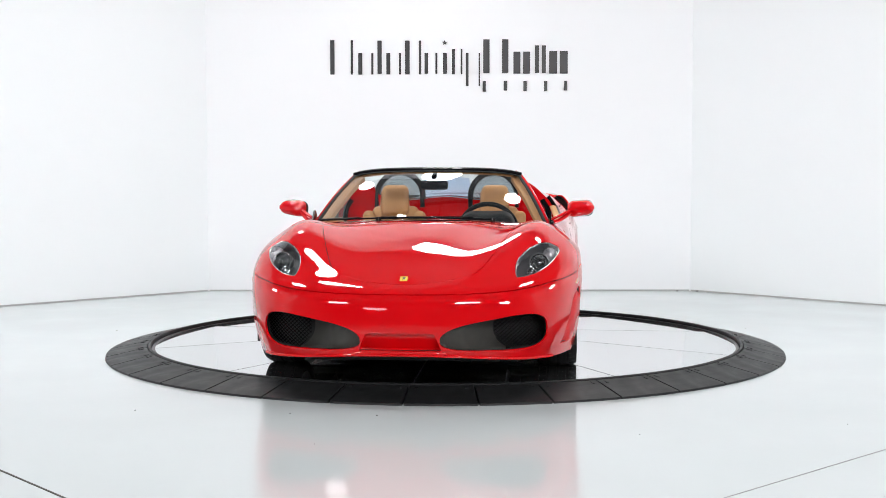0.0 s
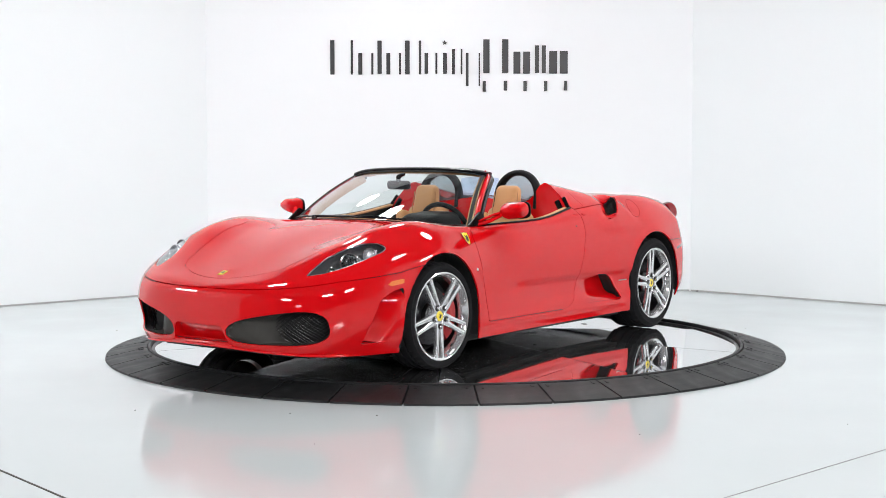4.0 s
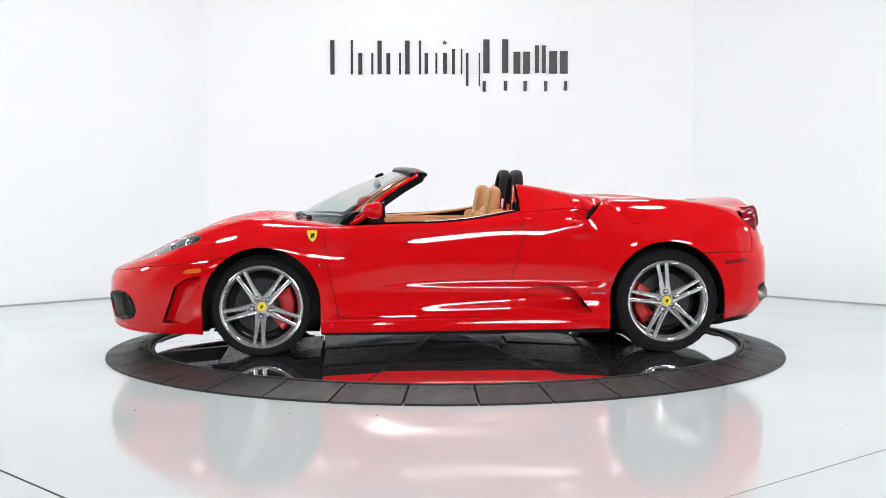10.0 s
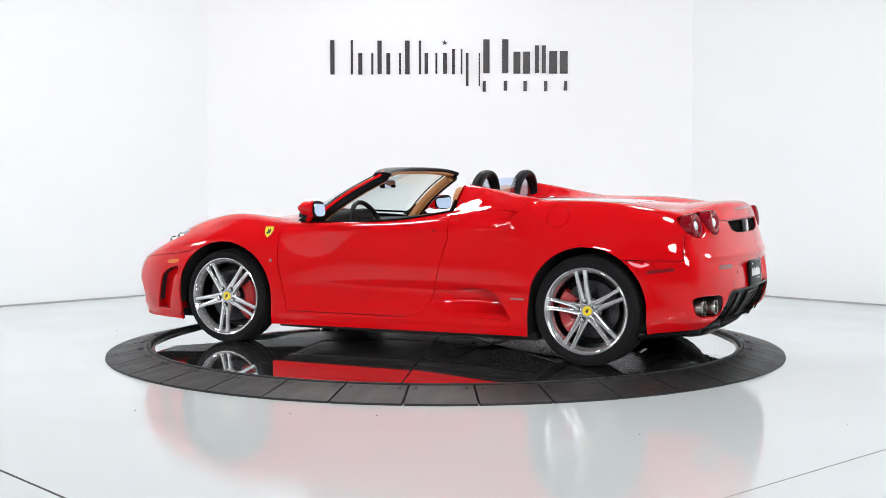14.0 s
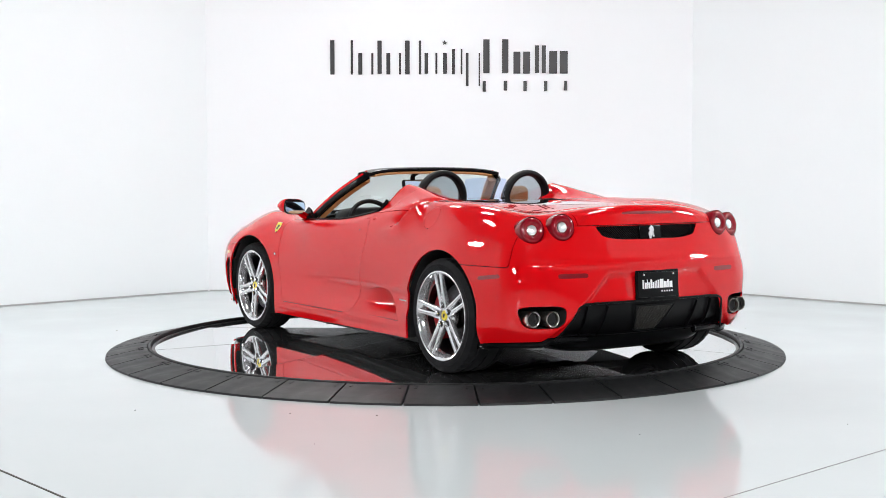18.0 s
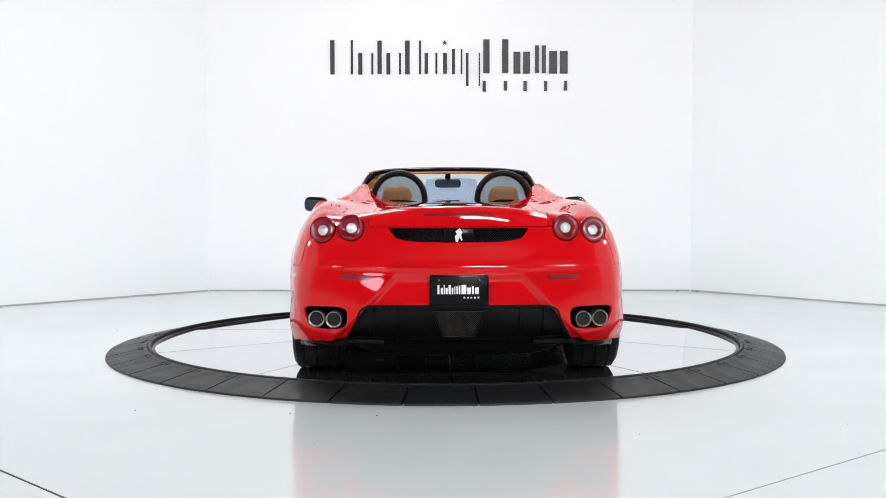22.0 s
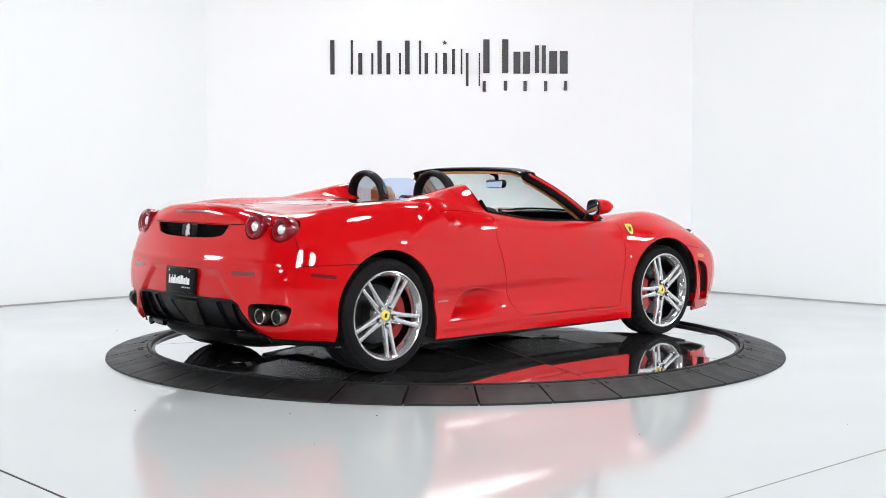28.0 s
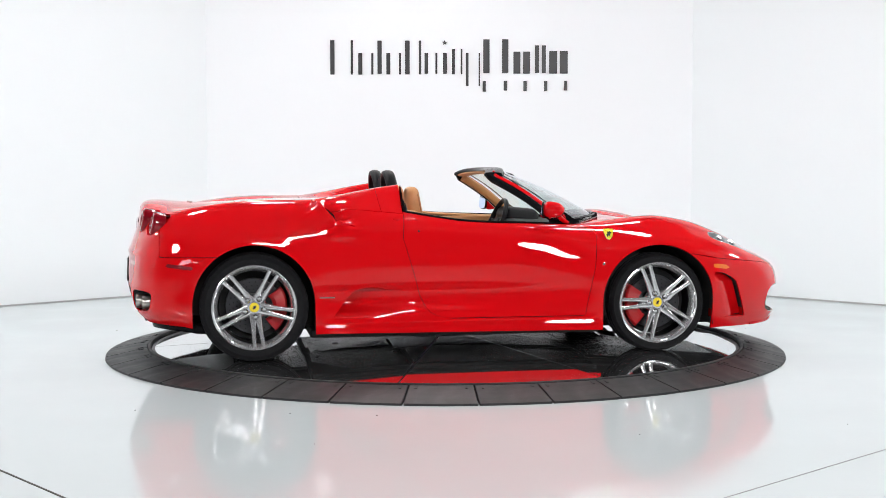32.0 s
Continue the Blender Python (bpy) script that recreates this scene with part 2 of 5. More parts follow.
def softbox(x, y, z, aim, w, h, cloth=SOFTBOX):
    """An octagonal softbox hung from the ceiling, with its cloth, housing and rod."""
    root = new("softbox")
    root.matrix_basis = look((x, y, z), aim)
    k = 0.36
    pts = [(-w / 2 + k * h, -h / 2), (w / 2 - k * h, -h / 2), (w / 2, -h / 2 + k * h), (w / 2, h / 2 - k * h),
           (w / 2 - k * h, h / 2), (-w / 2 + k * h, h / 2), (-w / 2, h / 2 - k * h), (-w / 2, -h / 2 + k * h)]
    part("cloth", outline_prism(pts, 0.01, pose(0, 0, -0.012)), cloth, root, "glowing white front cloth", smooth=False)
    part("housing", outline_prism([(a * 1.02, b * 1.02) for a, b in pts], 0.25, pose(0, 0, 0.004)), BLACK, root, "black fabric housing", smooth=False)
    top = root.matrix_basis.inverted() @ Vector((x, y, WH - 0.01))
    part("rod", sweep([(0, 0, 0.2), tuple(top)], 0.018, n=8, up=(0.3, 1, 0.2)), BLACK, root)
    return tagged(root, "octagonal studio softbox hung from the ceiling", "softbox", group="studio lights")


softbox(-0.1, 3.6, 4.6, (-0.1, -1.4, 0.7), 0.72, 0.46)
softbox(-1.9, 3.3, 4.55, (-0.8, -1.4, 0.7), 0.52, 0.34)
softbox(1.9, 1.8, 4.6, (0.3, -1.4, 0.7), 0.6, 0.4)
softbox(-1.3, 1.1, 4.7, (-0.5, -1.0, 0.6), 0.75, 0.46)
softbox(2.2, -1.1, 4.6, (0.6, -0.6, 0), 0.9, 0.55)
softbox(-2.7, -0.3, 4.6, (-0.6, -0.4, 0), 0.9, 0.55)
softbox(6.3, -0.7, 3.3, (0, 0, 0.9), 0.95, 0.55, SOFTBOX_FRONT)
softbox(-6.3, -0.7, 3.3, (0, 0, 0.9), 0.95, 0.55, SOFTBOX_FRONT)
softbox(-4.9, -8.4, 3.5, (0, 0, 0.9), 1.4, 0.75, SOFTBOX_FRONT)
softbox(4.9, -8.4, 3.5, (0, 0, 0.9), 1.4, 0.75, SOFTBOX_FRONT)
softbox(1.6, -10.0, 4.3, (0, 0, 0.9), 2.0, 0.75, SOFTBOX_STRIP)
softbox(-3.7, -11.2, 2.0, (-0.3, 0, 0.8), 1.3, 0.7, SOFTBOX_SIDE)
for i in range(9):
    yb = -12.6 + i * 1.8
    wx = 7.1 if yb < 0.2 else 7.0 - (yb - 0.2) * 1.25
    tagged(part("ceiling_beam", rbox((2 * wx, 0.07, 0.16), m=pose(0, yb, WH - 0.085)), BEAM, None, smooth=False),
           "dark steel ceiling beam", "beam", group="ceiling beams", kind="structure")
for i in range(5):
    tagged(part("ceiling_rail", rbox((0.05, 15.4, 0.06), m=pose(-5.0 + i * 2.5, -5.4, WH - 0.20)), BEAM, None, smooth=False),
           "thin dark lighting rail under the ceiling beams", "rail", group="lighting rails", kind="structure")


# wall lettering: a firm's name, kept as plain bars of the letters' sizes
def px_to_sign(px, py):
    return -0.003 + (px - 787) * 0.005735, 2.104 - (py - 152) * 0.0057


sign = new("wall_sign")
sign.matrix_basis = pose(0, 4.2342, 0, 0, 0, -0.35)
LIGHT_LETTERS = [(580, 628, 72, 133, 0.24), (631, 663, 95, 133, 0.34), (664, 679, 73, 132, 0.5), (681, 712, 95, 133, 0.34), (714, 748, 73, 133, 0.36),
                 (749, 776, 95, 132, 0.36), (779, 796, 95, 132, 0.4), (798, 820, 88, 133, 0.36), (822, 852, 95, 154, 0.24)]
BOLD_LETTERS = [(851, 904, 71, 131, 0.42), (906, 941, 93, 132, 0.7), (945, 968, 82, 131, 0.62), (969, 1008, 92, 132, 0.72)]
SMALL_LETTERS = [(850, 864, 145, 164, 0.4), (887, 902, 145, 162, 0.4), (922, 937, 145, 163, 0.4), (959, 973, 145, 163, 0.4), (995, 1008, 145, 162, 0.4)]


def sign_bar(x0, x1, y0, y1):
    ax, az = px_to_sign(x0, y0)
    bx, bz = px_to_sign(x1, y1)
    part("bar", rbox((bx - ax, 0.012, az - bz), 0.002, 1, pose((ax + bx) / 2, -0.004, (az + bz) / 2)), INK, sign, smooth=False)


for x0, x1, y0, y1, fill in LIGHT_LETTERS + BOLD_LETTERS + SMALL_LETTERS:
    w = x1 - x0
    if w < 20:
        sign_bar((x0 + x1) / 2 - w * fill / 2, (x0 + x1) / 2 + w * fill / 2, y0, y1)
    else:
        thick = w * fill * (0.66 if fill < 0.42 else 0.5)
        thin = w * fill - thick
        sign_bar(x0 + w * 0.08, x0 + w * 0.08 + thick, y0, y1)
        sign_bar(x1 - w * 0.08 - thin, x1 - w * 0.08, y0, y1)
ax, az = px_to_sign(787, 77)
part("star", outline_prism([(math.sin(i * math.pi / 5) * (0.028 if i % 2 == 0 else 0.012), math.cos(i * math.pi / 5) * (0.028 if i % 2 == 0 else 0.012)) for i in range(10)],
                           0.012, pose(ax, 0.002, az, 90)), INK, sign, smooth=False)
tagged(sign, "dark raised lettering of a firm's name on the white wall", "wall sign")

# ---- turntable ----
DECK = 0.0692
R_OUT, R_IN = 2.334, 2.008


def ring_sector(profile, a0, a1, n, bm=None):
    """A closed profile of (radius, z) swept from angle a0 to a1 (radians)."""
    bm = bm or bmesh.new()
    rings = []
    for i in range(n + 1):
        a = a0 + (a1 - a0) * i / n
        rings.append([bm.verts.new((r * math.cos(a), r * math.sin(a), z)) for r, z in profile])
    k = len(profile)
    for p, q in zip(rings, rings[1:]):
        for i in range(k):
            bm.faces.new((p[i], p[(i + 1) % k], q[(i + 1) % k], q[i]))
    bm.faces.new(rings[0])
    bm.faces.new(rings[-1][::-1])
    return bm


ramp = tagged(new("turntable_ramp"), "ring of black rubber ramp segments round the turntable", "ramp")
seg_me = None
for i in range(36):
    gap = 0.0026
    if seg_me is None:
        bm = ring_sector([(R_OUT, 0.0), (R_OUT - 0.002, 0.012), (R_OUT - 0.012, 0.015), (2.075, 0.064), (2.062, 0.066), (2.060, 0.0)], gap, radians(10) - gap, 5)
        for ang in (1.2, 8.8):
            rbox((0.035, 0.016, 0.004), 0.0015, 1, pose(2.10 * math.cos(radians(ang)), 2.10 * math.sin(radians(ang)), 0.0605, 0, 10, ang), bm=bm)
        ob = part("segment", bm, RAMP, ramp, smooth=True)
        seg_me = ob.data
    else:
        ob = link("segment", seg_me, ramp)
    ob.matrix_basis = pose(0, 0, 0, 0, 0, 10 * i + 4.4)
part("inner_kerb", ring_sector([(2.056, 0.0), (2.056, 0.070), (2.050, 0.075), (2.040, 0.075), (2.036, 0.070), (2.036, 0.0)], 0, 2 * math.pi, 144), RAMP, ramp)
part("gap_floor", ring_sector([(2.0355, 0.002), (2.0355, 0.012), (2.012, 0.012), (2.012, 0.002)], 0, 2 * math.pi, 96), MATT, ramp)

CROWN = math.tan(radians(2.5))


def deck_height(r, a):
    """Each flat panel falls a little from the middle of the disc to its rim."""
    return DECK + (1.49 - r * math.cos((a % radians(36)) - radians(18))) * CROWN


platform = tagged(new("turntable_platform"), "turning disc of polished mirror-like steel panels", "turntable")
part("rim", ring_sector([(2.030, 0.02), (2.030, DECK - 0.022), (2.027, DECK - 0.018), (R_IN, DECK - 0.018), (R_IN, 0.02)], 0, 2 * math.pi, 144), RIM_STEEL, platform)
part("drum", lathe([(0, 0.012), (2.0, 0.012), (2.0, DECK - 0.044), (0, DECK - 0.044)], 96), DISC_EDGE, platform)
pan_me = None
for i in range(10):
    if pan_me is None:
        g = 0.0020
        bm = bmesh.new()
        outer = [(R_IN * math.cos(a), R_IN * math.sin(a)) for a in np.linspace(g, radians(36) - g, 15)]
        pts = [(0.02 * math.cos(radians(18)), 0.02 * math.sin(radians(18)))] + outer
        bm = outline_prism(pts, 0.011, pose(0, 0, -0.011))
        for v in bm.verts:
            v.co.z += deck_height(math.hypot(v.co.x, v.co.y), math.atan2(v.co.y, v.co.x))
        pan_me = part("panel", bm, DISC, platform, smooth=False).data
    else:
        link("panel", pan_me, platform, m=pose(0, 0, 0, 0, 0, 36 * i))
for rr, aa in ((0.55, 50), (0.62, 118), (1.1, 20), (0.9, 205), (0.7, 290), (1.25, 160)):
    part("bolt", lathe([(0, 0.003), (0.022, 0.0025), (0.026, 0)], 20, pose(rr * math.cos(radians(aa)), rr * math.sin(radians(aa)), deck_height(rr, radians(aa)))), MATT, platform)

# ---- the car: x forwards, y to its left, z up from the deck ----
car = tagged(new("convertible_car"), "red two-seat convertible sports car with its roof down, on the turntable", "car")

# feature lines of the body, from the front centre round the side to the rear centre
SILL_LINE = [(2.33, 0, 0.185), (2.315, 0.28, 0.18), (2.25, 0.52, 0.165), (2.08, 0.745, 0.15), (1.67, 0.905, 0.145), (1.3, 0.934, 0.15),
    (0.93, 0.934, 0.15), (0.45, 0.928, 0.152), (0, 0.924, 0.155), (-0.45, 0.927, 0.158), (-0.93, 0.945, 0.163), (-1.3, 0.935, 0.17),
    (-1.66, 0.925, 0.215), (-1.86, 0.83, 0.232), (-1.98, 0.62, 0.238), (-2.04, 0.3, 0.24), (-2.05, 0, 0.24)]
SKIRT_LINE = [(2.36, 0, 0.26), (2.345, 0.28, 0.26), (2.285, 0.54, 0.25), (2.11, 0.765, 0.245), (1.68, 0.935, 0.25), (1.3, 0.945, 0.25),
    (0.92, 0.94, 0.25), (0.45, 0.93, 0.25), (0, 0.925, 0.25), (-0.45, 0.93, 0.25), (-0.93, 0.95, 0.25), (-1.3, 0.96, 0.26),
    (-1.68, 0.945, 0.29), (-1.9, 0.85, 0.3), (-2.03, 0.6, 0.29), (-2.075, 0.3, 0.31), (-2.085, 0, 0.31)]
BUMPER_LINE = [(2.365, 0, 0.4), (2.345, 0.3, 0.4), (2.28, 0.57, 0.4), (2.11, 0.797, 0.4), (1.68, 0.955, 0.4), (1.3, 0.965, 0.4),
    (0.92, 0.94, 0.4), (0.45, 0.918, 0.4), (0, 0.912, 0.4), (-0.45, 0.922, 0.4), (-0.93, 0.952, 0.4), (-1.3, 0.961, 0.42),
    (-1.68, 0.944, 0.42), (-1.92, 0.86, 0.42), (-2.05, 0.6, 0.42), (-2.105, 0.3, 0.43), (-2.118, 0, 0.43)]
HIP_LINE = [(2.33, 0, 0.515), (2.31, 0.3, 0.52), (2.23, 0.57, 0.54), (2.055, 0.795, 0.565), (1.69, 0.95, 0.6), (1.3, 0.965, 0.6),
    (0.92, 0.935, 0.58), (0.45, 0.925, 0.56), (0, 0.925, 0.56), (-0.45, 0.935, 0.56), (-0.93, 0.953, 0.56), (-1.3, 0.965, 0.58),
    (-1.68, 0.942, 0.58), (-1.93, 0.855, 0.58), (-2.045, 0.6, 0.57), (-2.095, 0.3, 0.56), (-2.108, 0, 0.56)]
FLANK_LINE = [(2.24, 0, 0.556), (2.21, 0.28, 0.572), (2.1, 0.555, 0.612), (1.94, 0.755, 0.658), (1.67, 0.9, 0.7), (1.3, 0.945, 0.72),
    (0.92, 0.91, 0.69), (0.45, 0.915, 0.68), (0, 0.915, 0.69), (-0.45, 0.925, 0.7), (-0.93, 0.941, 0.71), (-1.3, 0.953, 0.725),
    (-1.66, 0.929, 0.71), (-1.9, 0.845, 0.7), (-2.025, 0.6, 0.68), (-2.078, 0.3, 0.67), (-2.092, 0, 0.67)]
WAIST_LINE = [(2.12, 0, 0.604), (2.08, 0.26, 0.618), (1.96, 0.5, 0.685), (1.8, 0.7, 0.752), (1.56, 0.815, 0.79), (1.3, 0.85, 0.81),
    (0.92, 0.85, 0.8), (0.45, 0.88, 0.803), (0, 0.885, 0.822), (-0.45, 0.885, 0.86), (-0.93, 0.889, 0.87), (-1.3, 0.905, 0.86),
    (-1.66, 0.882, 0.84), (-1.87, 0.82, 0.81), (-1.995, 0.6, 0.78), (-2.045, 0.3, 0.77), (-2.057, 0, 0.77)]
CREST_LINE = [(1.9, 0, 0.681), (1.87, 0.22, 0.690), (1.79, 0.42, 0.733), (1.65, 0.6, 0.815), (1.5, 0.7, 0.855), (1.3, 0.72, 0.875),
    (0.92, 0.74, 0.835), (0.45, 0.81, 0.838), (0, 0.82, 0.872), (-0.45, 0.78, 0.945), (-0.93, 0.8, 0.975), (-1.3, 0.8, 0.98),
    (-1.66, 0.78, 0.94), (-1.84, 0.72, 0.9), (-1.97, 0.56, 0.872), (-2.02, 0.28, 0.88), (-2.032, 0, 0.885)]
DECK_LINE = [(1.62, 0, 0.764), (1.59, 0.2, 0.768), (1.53, 0.36, 0.780), (1.45, 0.46, 0.799), (1.38, 0.5, 0.819), (1.25, 0.53, 0.841),
    (0.92, 0.56, 0.845), (0.45, 0.6, 0.85), (0, 0.6, 1.06), (-0.45, 0.59, 1.075), (-0.93, 0.6, 0.99), (-1.3, 0.58, 0.955),
    (-1.6, 0.56, 0.935), (-1.76, 0.54, 0.938), (-1.9, 0.42, 0.958), (-1.965, 0.22, 0.976), (-1.98, 0, 0.98)]
INNER_LINE = [(1.42, 0, 0.817), (1.4, 0.12, 0.819), (1.37, 0.22, 0.824), (1.33, 0.29, 0.830), (1.27, 0.33, 0.838), (1.15, 0.36, 0.852),
    (0.9, 0.38, 0.857), (0.45, 0.38, 0.87), (0, 0.45, 0.945), (-0.45, 0.46, 0.975), (-0.93, 0.38, 0.978), (-1.3, 0.36, 0.967),
    (-1.5, 0.34, 0.956), (-1.63, 0.3, 0.956), (-1.72, 0.22, 0.963), (-1.77, 0.12, 0.972), (-1.79, 0, 0.975)]
SPINE = [(1.22, 0, 0.854), (1.21, 0, 0.855), (1.19, 0, 0.857), (1.16, 0, 0.860), (1.11, 0, 0.864), (1.02, 0, 0.868),
    (0.85, 0, 0.87), (0.45, 0, 0.9), (0, 0, 0.955), (-0.45, 0, 0.985), (-0.93, 0, 0.988), (-1.2, 0, 0.979),
    (-1.35, 0, 0.972), (-1.45, 0, 0.968), (-1.52, 0, 0.966), (-1.57, 0, 0.965), (-1.6, 0, 0.965)]
LINES = [SILL_LINE, SKIRT_LINE, BUMPER_LINE, HIP_LINE, FLANK_LINE, WAIST_LINE, CREST_LINE, DECK_LINE, INNER_LINE, SPINE]


def natural_spline(P, knots, ts):
    """A natural cubic spline through the rows of P."""
    n = len(knots)
    h = np.diff(knots)
    flat = P.reshape(n, -1)
    A = np.zeros((n, n))
    B = np.zeros_like(flat)
    A[0, 0] = A[-1, -1] = 1
    for i in range(1, n - 1):
        A[i, i - 1], A[i, i], A[i, i + 1] = h[i - 1], 2 * (h[i - 1] + h[i]), h[i]
        B[i] = 6 * ((flat[i + 1] - flat[i]) / h[i] - (flat[i] - flat[i - 1]) / h[i - 1])
    M = np.linalg.solve(A, B)
    k = np.clip(np.searchsorted(knots, ts, side="right") - 1, 0, n - 2)
    a, b, hh = (knots[k + 1] - ts)[:, None], (ts - knots[k])[:, None], h[k][:, None]
    out = (M[k] * a ** 3 + M[k + 1] * b ** 3) / (6 * hh) + (flat[k] / hh - M[k] * hh / 6) * a + (flat[k + 1] / hh - M[k + 1] * hh / 6) * b
    return out.reshape(len(ts), *P.shape[1:])


def body_grid():
    G = np.array(LINES)
    flip = np.array([1, -1, 1])
    G = np.concatenate([G[:, 2:0:-1] * flip, G, G[:, -2:-4:-1] * flip], axis=1)
    G = np.concatenate([G, G[-2:-4:-1] * flip], axis=0)
    ck = np.concatenate([[0], np.cumsum(np.linalg.norm(np.diff(G[:8], axis=1), axis=2).mean(0))])
    rk = np.concatenate([[0], np.cumsum(np.linalg.norm(np.diff(G[:, 2:-2], axis=0), axis=2).mean(1))])
    cs, ws, wi = [], [], []
    for i in range(2, len(ck) - 3):
        fine = 0.016 if i >= 14 else 0.020 if 10 <= i <= 12 else 0.032
        k = max(4, int(math.ceil((ck[i + 1] - ck[i]) / fine)))
        cs += list(np.linspace(ck[i], ck[i + 1], k, endpoint=False))
    cs.append(ck[-3])
    for i in range(len(rk) - 3):
        k = max(4, int(math.ceil((rk[i + 1] - rk[i]) / (0.017 if i < 4 else 0.022))))
        ws += list(np.linspace(rk[i], rk[i + 1], k, endpoint=False))
        wi += list(np.linspace(i, i + 1, k, endpoint=False))
    ws.append(rk[-3])
    wi.append(len(rk) - 3)
    S = natural_spline(np.swapaxes(G, 0, 1), ck, np.array(cs))
    S = natural_spline(np.swapaxes(S, 0, 1), rk, np.array(ws))
    return S, np.array(wi)


def smoothstep(a, b, x):
    t = np.clip((x - a) / (b - a), 0, 1)
    return t * t * (3 - 2 * t)


S, WI = body_grid()
S[:, 0, 1] = S[:, -1, 1] = 0
S[-1, :, 1] = 0


def grid_normals(S):
    """Normals of the body grid, taken across the mirror plane so that the middle stays smooth."""
    flip = np.array([1, -1, 1])
    E = np.concatenate([S[:, 1:2] * flip, S, S[:, -2:-1] * flip], axis=1)
    E = np.concatenate([2 * E[:1] - E[1:2], E, E[-2:-1] * flip], axis=0)
    du = E[1:-1, 2:] - E[1:-1, :-2]
    dv = E[2:, 1:-1] - E[:-2, 1:-1]
    N = np.cross(du, dv)
    N /= np.maximum(np.linalg.norm(N, axis=2), 1e-9)[:, :, None]
    return N


def face_out(N, S):
    c = np.array([0, 0, 0.45])
    s = np.sign(np.sum(N * (S - c) * np.array([.3, 1, 1]), axis=2).mean())
    return N * s


# pressings: plate recess in the tail, raised arch lips, crease along the doors
X, Y, Z = S[..., 0], S[..., 1], S[..., 2]
N0 = face_out(grid_normals(S), S)
top_edge = 0.618
half = 0.345 + (top_edge - Z) * 0.95
inside = np.minimum(half - np.abs(Y), top_edge - Z)
push = np.where(X < -1.9, 0.024 * smoothstep(0, 0.034, inside), 0)
push = push - np.where(X < -1.85, 0.009 * np.exp(-((Z - 0.658) / 0.016) ** 2) * smoothstep(.86, .70, Y), 0)
for cx, cz, r in ((1.3, .325, .372), (-1.3, .345, .376)):
    d = np.where(Z > cz, np.hypot(X - cx, Z - cz), np.abs(X - cx)) - r
    push = push - np.where((Y > .8) & (WI[:, None] < 5), 0.009 * np.exp(-((d - 0.004) / 0.030) ** 2), 0)
flank = np.interp(X, [-.4, .2, .8], [.325, .300, .225])
push = push + np.where((Y > .7) & (X > -0.95) & (WI[:, None] < 4), 0.015 * smoothstep(.464, .428, Z) * smoothstep(flank - .036, flank + .036, Z) * smoothstep(.90, -.35, X), 0)
valley = np.interp(X, [1.05, 1.3, 1.6, 1.85, 1.98, 2.06], [.645, .61, .55, .485, .445, .415])
push = push + np.where((X > 1.0) & (WI[:, None] > 4.5), 0.006 * np.exp(-((Y - valley) / 0.050) ** 2) * smoothstep(1.05, 1.35, X) * smoothstep(2.08, 1.90, X), 0)
push = push - np.where((Y > .8) & (WI[:, None] < 3), 0.008 * np.exp(-((Z - 0.226) / 0.013) ** 2) * smoothstep(.95, .85, X) * smoothstep(-.93, -.85, X), 0)
S = S - N0 * push[..., None]
NRM = face_out(grid_normals(S), S)


def calm(N, mask, times):
    """Evens out the shading normals of the large panels."""
    flip = np.array([1, -1, 1])
    for _ in range(times):
        E = np.concatenate([N[:, 1:2] * flip, N, N[:, -2:-1] * flip], axis=1)
        E = np.concatenate([E[:1], E, E[-2:-1] * flip], axis=0)
        M = (E[2:, 1:-1] + E[:-2, 1:-1] + E[1:-1, 2:] + E[1:-1, :-2]) / 4
        N = N + (M - N) * (0.8 * mask)[..., None]
        N = N / np.maximum(np.linalg.norm(N, axis=2), 1e-9)[..., None]
    return N


NRM = np.nan_to_num(NRM)
NRM = calm(NRM, smoothstep(4.6, 5.4, WI)[:, None] * smoothstep(-1.80, -1.65, X), 10)
NRM = calm(NRM, smoothstep(5.6, 6.6, WI)[:, None] * smoothstep(0.85, 1.0, X), 40)
near_arch = sum(np.exp(-((np.hypot(X - cx, Z - cz) - r) / 0.05) ** 4) for cx, cz, r in ((1.3, .325, .39), (-1.3, .345, .395)))
NRM = calm(NRM, np.clip(near_arch, 0, 1) * (Y > .78) * (WI < 5)[:, None], 7)
rows_n, cols_n = S.shape[:2]


